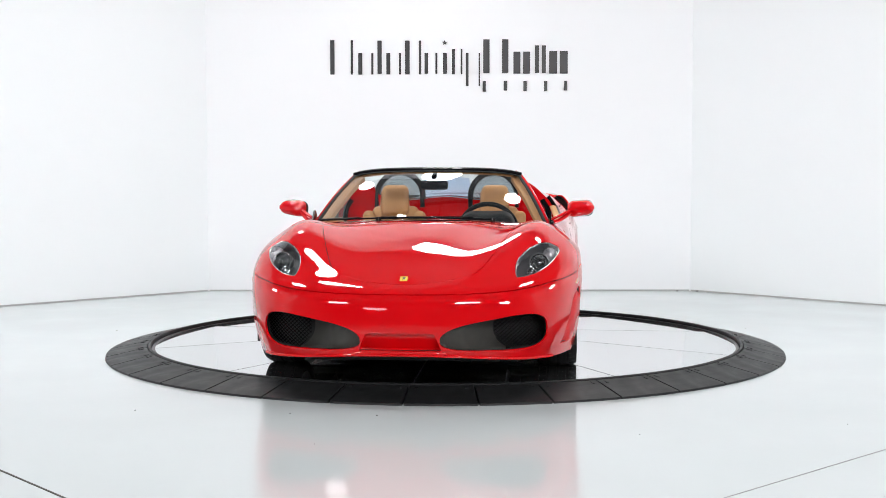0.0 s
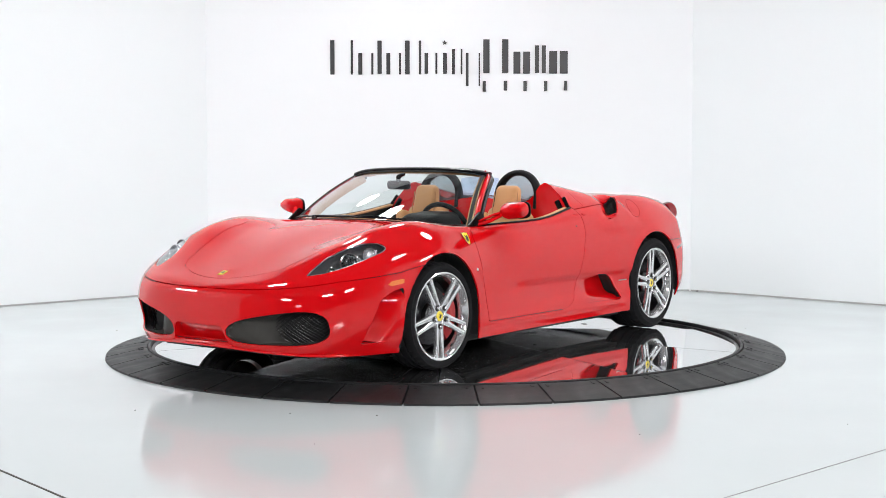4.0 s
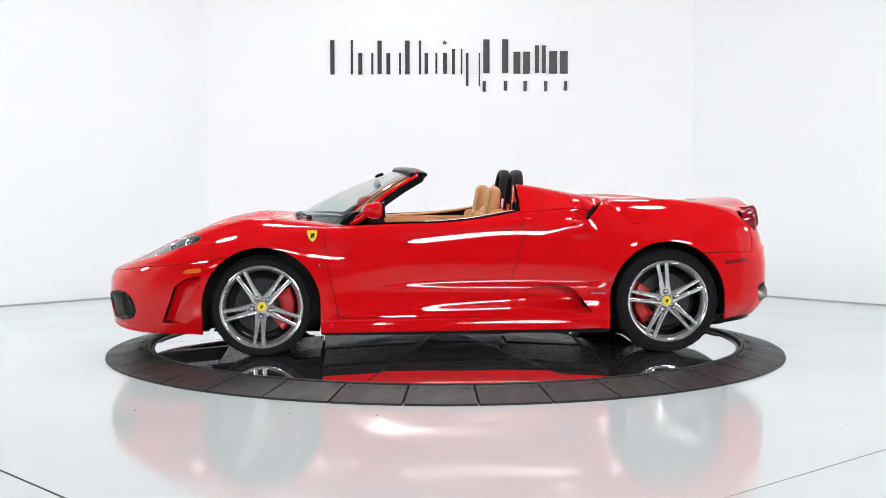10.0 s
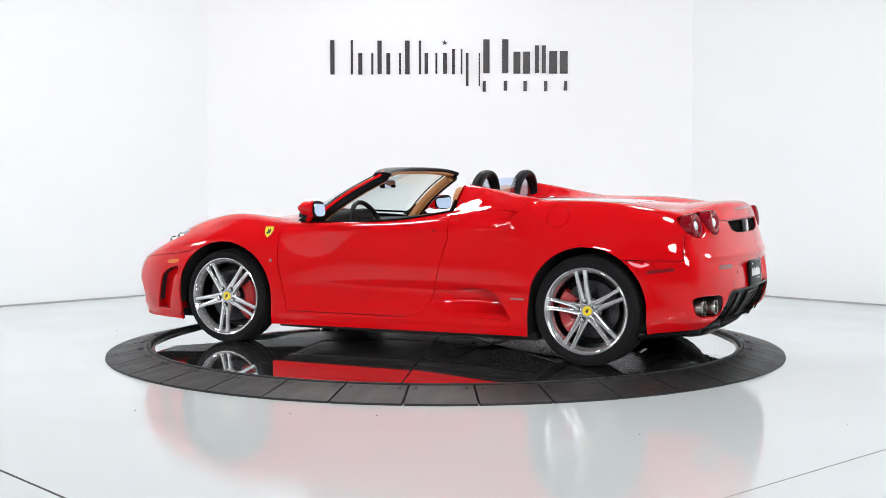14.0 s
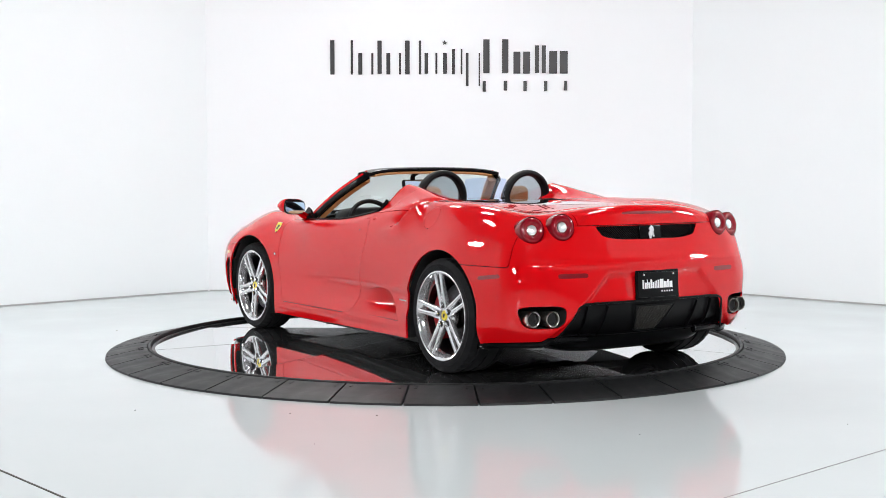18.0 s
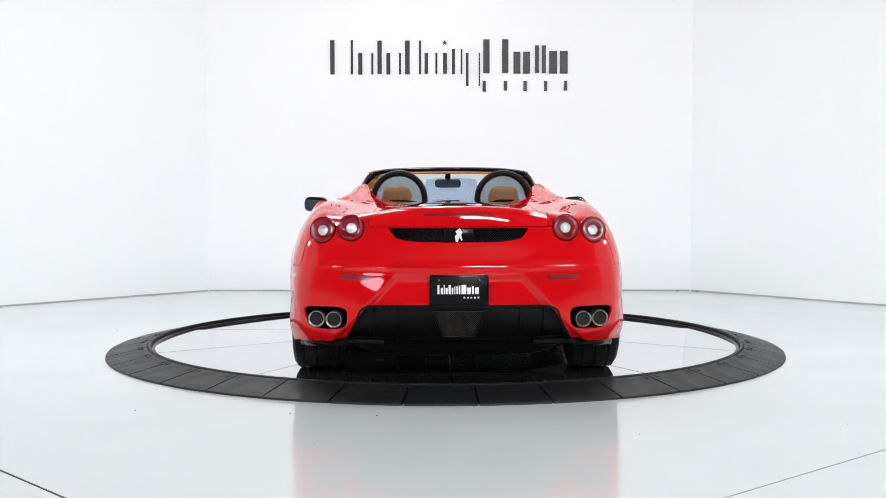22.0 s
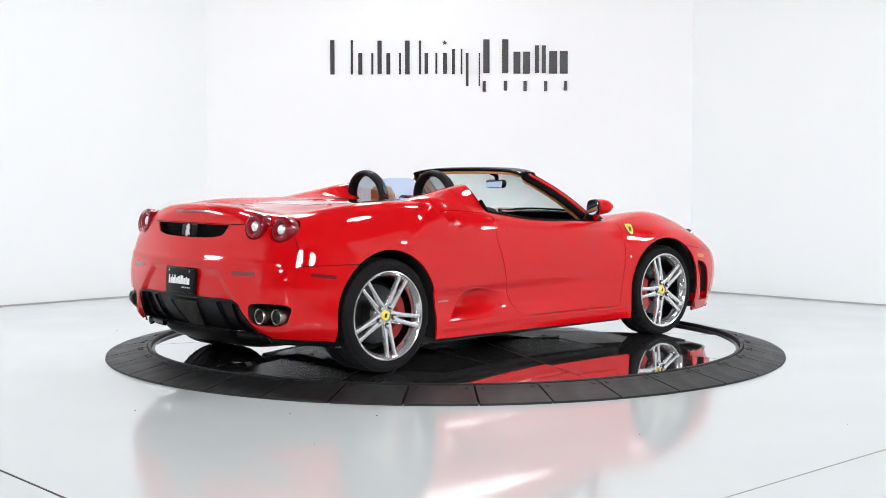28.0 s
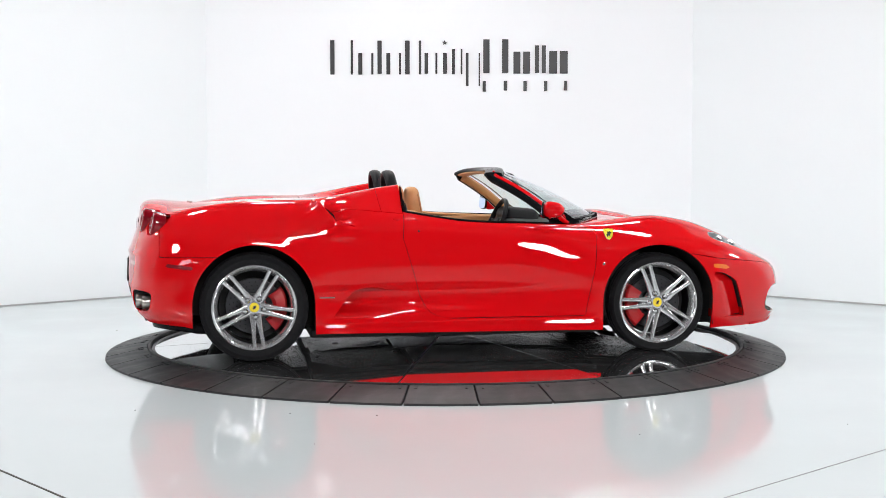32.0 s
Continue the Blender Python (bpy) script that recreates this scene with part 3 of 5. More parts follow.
class Skin:
    """The body's half shell as points, normals and faces that can be split along any line."""

    def __init__(self):
        self.co = [tuple(p) for p in S.reshape(-1, 3)]
        self.no = [tuple(p) for p in NRM.reshape(-1, 3)]
        self.w = [float(WI[i]) for i in range(rows_n) for _ in range(cols_n)]
        self.faces = []
        for i in range(rows_n - 1):
            for j in range(cols_n - 1):
                a = i * cols_n + j
                self.faces.append((a, a + 1, a + cols_n + 1, a + cols_n))
        p, n = np.array(self.co), np.array(self.no)
        f = self.faces[len(self.faces) // 3]
        if np.dot(np.cross(p[f[1]] - p[f[0]], p[f[2]] - p[f[0]]), n[f[0]]) < 0:
            self.faces = [q[::-1] for q in self.faces]

    def split(self, faces, fn):
        """Splits faces where fn(x, y, z, w) changes sign; gives the faces inside (fn > 0) and outside."""
        co, w = np.array(self.co), np.array(self.w)
        val = fn(co[:, 0], co[:, 1], co[:, 2], w)
        val = np.where(np.abs(val) < 1e-6, 1e-6, val)
        inside, outside, cache = [], [], {}

        def mid(a, b):
            key = (min(a, b), max(a, b))
            if key not in cache:
                lo, hi = 0.0, 1.0
                pa, pb = co[a], co[b]
                va = val[a]
                for _ in range(9):
                    t = (lo + hi) / 2
                    p = pa + (pb - pa) * t
                    vt = float(fn(p[0], p[1], p[2], w[a] + (w[b] - w[a]) * t))
                    if (vt > 0) == (va > 0):
                        lo = t
                    else:
                        hi = t
                t = (lo + hi) / 2
                self.co.append(tuple(pa + (pb - pa) * t))
                n = np.array(self.no[a]) * (1 - t) + np.array(self.no[b]) * t
                self.no.append(tuple(n / np.linalg.norm(n)))
                self.w.append(float(w[a] + (w[b] - w[a]) * t))
                cache[key] = len(self.co) - 1
            return cache[key]

        for f in faces:
            s = [val[i] > 0 for i in f]
            if all(s):
                inside.append(f)
            elif not any(s):
                outside.append(f)
            else:
                pos, neg = [], []
                for i, a in enumerate(f):
                    b = f[(i + 1) % len(f)]
                    (pos if s[i] else neg).append(a)
                    if s[i] != s[(i + 1) % len(f)]:
                        m = mid(a, b)
                        pos.append(m)
                        neg.append(m)
                if len(pos) > 2:
                    inside.append(tuple(pos))
                if len(neg) > 2:
                    outside.append(tuple(neg))
        return inside, outside

    def seam(self, faces, fn, gap=0.0022):
        """As split, but leaves an open joint between the two."""
        a, rest = self.split(faces, lambda x, y, z, w: fn(x, y, z, w) - gap)
        _, b = self.split(rest, lambda x, y, z, w: fn(x, y, z, w) + gap)
        return a, b


skin = Skin()


def shell_mesh(name, faces, mat, thick=0.010, side=0, offset=None, walls=True, lift=0.0):
    """Faces of the skin as a sheet with thickness. side: 1 left, -1 right, 0 both halves in one mesh.
    offset(co) gives an inward push of the outer face."""
    co, no = np.array(skin.co), np.nan_to_num(np.array(skin.no))
    used = sorted({i for f in faces for i in f})
    idx = {v: k for k, v in enumerate(used)}
    P, Nn = co[used], no[used]
    if lift:
        P = P + Nn * lift
    if offset is not None:
        push_at = lambda Q: offset(Q[:, 0], Q[:, 1], Q[:, 2])
        g = np.stack([(push_at(P + e) - push_at(P - e)) / 0.006 for e in np.eye(3) * 0.003], axis=1)
        P = P - Nn * push_at(P)[:, None]
        Nn = Nn + g - Nn * np.sum(g * Nn, axis=1)[:, None]
        Nn = Nn / np.linalg.norm(Nn, axis=1)[:, None]
    F = [tuple(idx[i] for i in f) for f in faces]
    verts, out_faces, loop_normals, fm = [], [], [], []
    for sgn in ((1, -1) if side == 0 else (side,)):
        Ps, Ns = P * np.array([1, sgn, 1]), Nn * np.array([1, sgn, 1])
        Fs = F if sgn > 0 else [f[::-1] for f in F]
        base = len(verts)
        k = len(Ps)
        verts += list(Ps) + (list(Ps - Ns * thick) if thick else [])
        edges = {}
        for f in Fs:
            out_faces.append(tuple(base + i for i in f))
            loop_normals += [Ns[i] for i in f]
            fm.append(0)
            for a, b in zip(f, f[1:] + f[:1]):
                edges[(a, b)] = 1
        if thick:
            for f in Fs:
                out_faces.append(tuple(base + k + i for i in f[::-1]))
                loop_normals += [-Ns[i] for i in f[::-1]]
                fm.append(1)
            if walls:
                for a, b in edges:
                    if (b, a) in edges or (abs(Ps[a][1]) < 1e-5 and abs(Ps[b][1]) < 1e-5):
                        continue
                    out_faces.append((base + b, base + a, base + k + a, base + k + b))
                    nn = np.cross(Ps[a] - Ps[b], -Ns[a])
                    nn = nn / max(np.linalg.norm(nn), 1e-9)
                    loop_normals += [nn] * 4
                    fm.append(1)
    if side == 0:
        # weld the two halves along the middle
        k, half = len(P), len(verts) // 2
        to = {half + i + j: i + j for i in np.flatnonzero(np.abs(P[:, 1]) < 1e-5).tolist() for j in ((0, k) if thick else (0,))}
        out_faces = [tuple(to.get(i, i) for i in f) for f in out_faces]
        keep = sorted({i for f in out_faces for i in f})
        at = {v: i for i, v in enumerate(keep)}
        verts, out_faces = [verts[i] for i in keep], [tuple(at[i] for i in f) for f in out_faces]
    me = mesh_from(name, verts, out_faces, [mat, mat], face_mats=fm)
    me.normals_split_custom_set([tuple(n) for n in loop_normals])
    return me


def recess_mesh(name, faces, mat, push, side=0, floor_mat=None, dark_wall=None, skip=None):
    """A pocket behind an opening: walls from its edge and a floor pushed in by push(x, y, z) -> vector."""
    co = np.array(skin.co)
    no = np.array(skin.no)
    used = sorted({i for f in faces for i in f})
    idx = {v: k for k, v in enumerate(used)}
    P = co[used] - no[used] * 0.006
    V = push(P[:, 0], P[:, 1], P[:, 2])
    F = [tuple(idx[i] for i in f) for f in faces]
    verts, out, fm = [], [], []
    for sgn in ((1, -1) if side == 0 else (side,)):
        m = np.array([1, sgn, 1])
        base, k = len(verts), len(P)
        verts += list(P * m) + list((P + V) * m)
        Fs = F if sgn > 0 else [f[::-1] for f in F]
        edges = {(a, b) for f in Fs for a, b in zip(f, f[1:] + f[:1])}
        for f in Fs:
            out.append(tuple(base + k + i for i in f))
            fm.append(1 if floor_mat else 0)
        for a, b in edges:
            if (b, a) not in edges and not (abs(P[a][1]) < 1e-5 and abs(P[b][1]) < 1e-5) and not (skip and skip((P[a] + P[b]) / 2)):
                out.append((base + a, base + b, base + k + b, base + k + a))
                fm.append(1 if dark_wall is not None and dark_wall((P[a] + P[b]) / 2) else 0)
    me = mesh_from(name, verts, out, [mat, floor_mat] if floor_mat else mat, smooth=True, face_mats=fm)
    return me


def pick(v, xs, ys):
    return np.interp(v, xs, ys)


def arch(cx, cz, r):
    return lambda x, y, z, w: np.where(w < 5, r - np.where(z > cz, np.hypot(x - cx, z - cz), np.abs(x - cx)), -1.0)


def cockpit(x, y, z, w):
    return np.minimum(np.minimum((w - 5.78) * 0.08, 1.10 - 0.60 * y * y - x), x + 0.36)


def bumper_front(x, y, z, w):
    zs = pick(x, [1.40, 1.54, 1.69, 2.05, 2.22, 2.33], [.64, .632, .605, .567, .535, .515])
    return np.minimum(zs - z, x - 1.31)


def bonnet(x, y, z, w):
    yb = pick(x, [0.6, 1.05, 1.3, 1.6, 1.85, 1.98, 2.06, 2.10, 2.13, 2.15], [.66, .645, .61, .55, .485, .445, .415, .390, .355, .29])
    return np.where(x > 0.6, np.minimum(np.minimum(yb - y, 2.225 - 0.75 * y * y - x), (w - 3.4) * 0.1), -0.05)


def headlamp(x, y, z, w):
    tx, ty, ex, ey = 2.122, 0.615, 1.685, 0.832
    dx, dy = ex - tx, ey - ty
    L = math.hypot(dx, dy)
    s = ((x - tx) * dx + (y - ty) * dy) / (L * L)
    d = ((x - tx) * dy - (y - ty) * dx) / L
    inner = pick(s, [0, .08, .2, .34, .5, .65, .84, .93, .98, 1], [0, .030, .061, .080, .082, .074, .055, .040, .024, 0])
    outer = pick(s, [0, .08, .2, .34, .5, .65, .84, .93, .98, 1], [0, .028, .052, .066, .070, .065, .047, .034, .020, 0])
    return np.where((s > 0) & (s < 1) & (w > 3.1), np.where(d > 0, outer, inner) - np.abs(d), -0.05)


def front_grille(x, y, z, w):
    s = (y - 0.215) / 0.57
    zt, zb = 0.325 + 0.105 * np.clip(s, 0, 1) ** 0.8, 0.212 + 0.0 * s
    a, b = 2 * s - 1, (z - (zt + zb) / 2) / ((zt - zb) / 2)
    return np.where((x > 1.9), (1 - np.abs(a) ** 4.0 - np.abs(b) ** 2.8) * 0.05, -0.05)


def mesh_oval(y, z):
    return np.where(y > .64, 1.0, 1 - ((y - .64) / .150) ** 2 - ((z - .315 + (y - .64) * 0.12) / .125) ** 2)


def centre_intake(x, y, z, w):
    half = 0.185 + (0.31 - z) * 0.42
    return np.where(x > 2.0, np.minimum(np.minimum(half - np.abs(y), 0.312 - z), z - 0.212), -0.05)


def side_vent(x, y, z, w):
    xe = pick(z, [.2, .225, .448, .490, .507, .517], [1.935, 1.927, 1.847, 1.79, 1.742, 1.69])
    return np.where(x > 1.5, np.minimum(np.minimum(xe - x, 0.517 - z), np.minimum(z - 0.212, x - 1.676)), -0.05)


def box_xz(x0, x1, zc, h, slope=0.0, p=8):
    """A rounded bar on the body's side."""
    return lambda x, y, z, w: np.where((y > 0.5) & (w < 4.5), (1 - np.abs((x - (x0 + x1) / 2) / ((x1 - x0) / 2)) ** p
                                       - np.abs((z - zc - slope * (x - (x0 + x1) / 2)) / (h / 2)) ** 8) * 0.02, -0.05)


def box_yz(y0, y1, zc, h, xmax=-1.8):
    return lambda x, y, z, w: np.where(x < xmax, (1 - np.abs((y - (y0 + y1) / 2) / ((y1 - y0) / 2)) ** 10 - np.abs((z - zc) / (h / 2)) ** 6) * 0.02, -0.05)


def door(x, y, z, w):
    xf = pick(z, [.24, .30, .547, .76, .80, .84], [.812, .822, .878, .902, .885, .83])
    xr = pick(z, [.243, .25, .262, .285, .32, .39, .752, .897], [-.06, -.115, -.16, -.20, -.228, -.262, -.368, -.357])
    return np.minimum(np.minimum(xf - x, x - xr), z - 0.243)


def bumper_rear(x, y, z, w):
    low = np.minimum(0.648 - z, -1.45 - x)
    tail = np.minimum(-1.872 - x, 0.872 - z)
    return np.maximum(low, tail)


def lid(x, y, z, w):
    yl = pick(x, [-2.2, -2.06, -1.7, -1.2, -0.80], [.49, .49, .50, .46, .42])
    return np.minimum(np.minimum(yl - y, (w - 5.0) * 0.1), np.minimum(-0.74 - x, z - 0.872))


def lamp_axis(yc, zc):
    """Centre of a tail lamp on the skin and the way it faces."""
    P, Nn = S.reshape(-1, 3), NRM.reshape(-1, 3)
    near = (P[:, 1] - yc) ** 2 + (P[:, 2] - zc) ** 2 + (P[:, 0] > -1.7) * 9
    k = np.argsort(near)[:4]
    wt = 1 / (near[k] + 1e-5)
    c = (P[k] * wt[:, None]).sum(0) / wt.sum()
    n = (Nn[k] * wt[:, None]).sum(0)
    n = n / np.linalg.norm(n) * 0.42 + np.array([-1.0, 0.06, 0.0])
    return np.array([c[0], yc, zc]), n / np.linalg.norm(n)


def tail_lamp(yc, zc, r=0.0765):
    c, n = lamp_axis(yc, zc)

    def fn(x, y, z, w):
        a = (x - c[0]) * n[0] + (y - c[1]) * n[1] + (z - c[2]) * n[2]
        d2 = (x - c[0] - a * n[0]) ** 2 + (y - c[1] - a * n[1]) ** 2 + (z - c[2] - a * n[2]) ** 2
        return np.where((x < -1.6) & (np.abs(a) < 0.2), r - np.sqrt(d2), -0.05)
    return fn


def rear_grille(x, y, z, w):
    half = 0.388 - (0.869 - z) * 0.75
    return np.where(x < -1.9, np.minimum(np.minimum(half - np.abs(y), 0.867 - z), z - (0.789 + 0.022 * np.clip(np.abs(y) / 0.34, 0, 1.2) ** 5)), -0.05)


def exhaust_opening(x, y, z, w):
    zc, hz = 0.374, 0.064
    b = (z - zc) / hz
    yc, hy = 0.728 + 0.008 * b, 0.118 + 0.014 * b
    return np.where(x < -1.6, (1 - np.abs((y - yc) / hy) ** 4 - np.abs(b) ** 4) * 0.04, -0.05)


def diffuser_opening(x, y, z, w):
    half = 0.505 + (0.445 - z) * 0.63
    return np.where(x < -1.6, np.minimum(half - np.abs(y), 0.447 - z), -0.05)


LIP = [(-1.05, 1.143), (-.905, .980), (-.846, .915), (-.790, .860), (-.712, .831), (-.553, .808), (-.30, .795)]


def lip_frame(x, z):
    """Run along the haunch's front lip, from its top, and distance ahead of it."""
    x, z = np.asarray(x, float), np.asarray(z, float)
    best, s_out, d_out, run = np.full(x.shape, 9.0), np.zeros(x.shape), np.zeros(x.shape), -math.dist(LIP[0], LIP[1])
    for (ax, az), (bx, bz) in zip(LIP, LIP[1:]):
        ux, uz = bx - ax, bz - az
        L = math.hypot(ux, uz)
        ux, uz = ux / L, uz / L
        t = np.clip((x - ax) * ux + (z - az) * uz, 0, L)
        ex, ez = x - ax - t * ux, z - az - t * uz
        dist = np.hypot(ex, ez)
        side = np.where(ez * ux - ex * uz > 0, 1.0, -1.0)
        take = dist < best
        best, s_out, d_out = np.where(take, dist, best), np.where(take, run + t, s_out), np.where(take, dist * side, d_out)
        run += L
    return s_out, d_out


def lip_height(x, y, z):
    """How far the haunch stands out behind its lip, and how deep the body dips ahead of it."""
    s, d = lip_frame(x, z)
    fade = smoothstep(.62, .74, y) * smoothstep(.70, .78, z)
    out = 0.036 * smoothstep(.68, .80, y) * smoothstep(-.02, .04, s) * smoothstep(.50, .12, s) * np.exp(-np.clip(-d, 0, 9) / 0.11)
    dip = 0.058 * smoothstep(-.06, .04, s) * smoothstep(.36, .10, s) * np.exp(-(np.clip(d, 0, 9) / 0.085) ** 2)
    wide = 0.016 + 0.060 * smoothstep(.15, .28, s)
    t = smoothstep(0, 1, (d + 0.25 * wide) / wide)
    return (out * (1 - t) - dip * t) * fade


def shoulder_intake(x, y, z, w):
    """The slit between the haunch's lip and the dip ahead of it."""
    s, d = lip_frame(x, z)
    ahead = 0.006 * smoothstep(-.004, .02, s) * smoothstep(.36, .24, s) + 0.042 * smoothstep(-.004, .045, s) * smoothstep(.20, .10, s)
    return np.where((y > 0.69) & (s > -.01) & (s < .36), np.minimum(d + 0.004, ahead - d), -0.05)


def press_lip():
    """Moves the skin by lip_height and turns its normals with it."""
    P, Nn = np.array(skin.co), np.array(skin.no)
    h = lambda Q: lip_height(Q[:, 0], Q[:, 1], Q[:, 2])
    g = np.stack([(h(P + e) - h(P - e)) / 0.008 for e in np.eye(3) * 0.004], axis=1)
    g = g - Nn * np.sum(g * Nn, axis=1)[:, None]
    d = lip_frame(P[:, 0], P[:, 2])[1]
    g = np.where(((np.abs(d - 0.004) < 0.0125) & (lip_frame(P[:, 0], P[:, 2])[0] < .18))[:, None], 0, g)
    N2 = Nn - g
    N2 = N2 / np.linalg.norm(N2, axis=1)[:, None]
    skin.co = [tuple(p) for p in P + Nn * h(P)[:, None]]
    skin.no = [tuple(n) for n in N2]


def side_scoop(x, y, z, w):
    zt = pick(x, [-.82, -.76, -.70, -.64, -.55, -.27], [.258, .335, .41, .442, .45, .40])
    zb = pick(x, [-.82, -.27], [.252, .262])
    return np.where(w < 4, np.minimum(np.minimum(zt - z, z - zb), np.minimum(x + 0.815, -0.275 - x)), -0.05)


def fuel_flap(x, y, z, w):
    return np.where((y > 0.6) & (w < 8), 0.070 - np.sqrt((x + 1.096) ** 2 + ((z - 0.897) ** 2) * 1.2), -0.05)


def engine_window(x, y, z, w):
    return np.minimum(np.minimum(x + 1.40, -0.56 - x), np.minimum(0.43 + (x + 0.56) * 0.16 - y, (w - 6) * 0.1))


def deck_grille(x, y, z, w):
    return np.minimum(x + 0.96, y - 0.27 + 0.06 * (x + 0.56))


def deck_gap(x, y, z, w):
    return np.minimum(np.minimum(x + 0.535, -0.40 - x), np.minimum(0.47 - y, (w - 6) * 0.1))


def tonneau(x, y, z, w):
    """The roof cover with its two fairings, ahead of the engine lid."""
    zs = pick(x, [-.95, -.80, -.36], [.985, .945, .905])
    return np.minimum(np.minimum(x + 0.93, z - zs), (w - 5.3) * 0.1)


faces = skin.faces
_, faces = skin.split(faces, cockpit)
_, faces = skin.split(faces, arch(1.3, .325, .372))
_, faces = skin.split(faces, arch(-1.3, .345, .376))
holes = {}
for key, fn in (("front_grille", front_grille), ("centre_intake", centre_intake), ("side_vent", side_vent), ("headlamp", headlamp),
                ("lamp_outer", tail_lamp(.745, .848)), ("lamp_inner", tail_lamp(.587, .864)), ("rear_grille", rear_grille),
                ("exhaust", exhaust_opening), ("diffuser", diffuser_opening), ("shoulder", shoulder_intake), ("scoop", side_scoop),
                ("amber", box_xz(1.672, 1.790, .549, .026, -0.12)), ("rear_marker", box_xz(-1.835, -1.668, .590, .022, -0.13)),
                ("reflector", box_yz(.475, .655, .600, .026))):
    holes[key], faces = skin.split(faces, fn)
holes["duct_outer"], holes["duct_inner"] = skin.split(holes["front_grille"], lambda x, y, z, w: mesh_oval(y, z) + 0 * x)
shell_faces = list(faces)
groups = {}
groups["engine_window"], faces = skin.seam(faces, engine_window, 0.0015)
groups["deck_gap"], faces = skin.split(faces, deck_gap)
groups["deck_grille"], groups["engine_window"] = skin.split(groups["engine_window"], deck_grille)
groups["front_bumper"], faces = skin.seam(faces, bumper_front)
groups["bonnet"], faces = skin.seam(faces, bonnet)
groups["door"], faces = skin.seam(faces, door)
groups["rear_bumper"], faces = skin.seam(faces, bumper_rear)
groups["engine_lid"], faces = skin.seam(faces, lid)
groups["brake_light"], groups["engine_lid"] = skin.split(groups["engine_lid"], box_yz(-.195, .195, .938, .015))
plain = faces
groups["fuel_flap"], faces = skin.seam(faces, fuel_flap, 0.0013)


def side_panels(faces):
    out = {}
    fairing, faces = skin.seam(faces, tonneau)
    out["fairing_front"], out["headrest_fairing"] = skin.seam(fairing, lambda x, y, z, w: np.minimum(x + 0.500 + 0.12 * (z - 0.95), y - 0.44), 0.0013)
    out["front_wing"], faces = skin.split(faces, lambda x, y, z, w: x - 0.55 + 0 * y)
    out["sill"], out["rear_wing"] = skin.split(faces, lambda x, y, z, w: np.where(x > -0.9, 0.235 - z, -1.0))
    return out


left, right = side_panels(faces), side_panels(plain)
groups.update(left)
hole_points = np.array([skin.co[i] for i in sorted({i for f in holes["shoulder"] for i in f})])
HOLE_RUN = lip_frame(hole_points[:, 0], hole_points[:, 2])
press_lip()

link("engine_window", shell_mesh("engine_window", groups["engine_window"], DARK_GLASS, 0.006, 0, lift=0.001), car, "dark glass window over the engine")
for s in (1, -1):
    vent = link("deck_vent", shell_mesh("deck_vent", groups["deck_grille"], GLOSS_BLACK, 0.006, s, lift=-0.004), car, "black vent beside the engine window")
    for k in range(7):
        x = -0.60 - 0.05 * k
        part("slat", rbox((0.020, 0.105, 0.006), 0.002, 1, pose(x, (.352 - .012 * k) * s, .9815 - .0006 * k, 0, 18, 0)), BLACK, vent)
link("roof_gap", shell_mesh("roof_gap", groups["deck_gap"], BLACK, 0.006, 0, lift=-0.003), car, "black gap behind the roll hoops")
link("brake_light", shell_mesh("brake_light", groups["brake_light"], DIM_LENS, 0.006, 0, lift=0.001), car, "slim red high-level brake light")
inner_shell = link("inner_shell", shell_mesh("inner_shell", shell_faces, MATT, 0.004, 0, offset=lambda x, y, z: 0.013 + 0 * x, walls=False), car, "dark structure behind the panel joints")
for key in ("front_bumper", "bonnet", "rear_bumper", "engine_lid"):
    link(key, shell_mesh(key, groups[key], RED), car)
for key in ("front_wing", "fairing_front", "headrest_fairing", "rear_wing", "sill"):
    link(key, shell_mesh(key, left[key], RED, side=1), car)
    link(key, shell_mesh(key, right[key], RED, side=-1), car)
link("fuel_flap", shell_mesh("fuel_flap", groups["fuel_flap"], RED, side=1), car, "round red fuel flap")
for s in (1, -1):
    link("door", shell_mesh("door", groups["door"], RED, side=s), car)

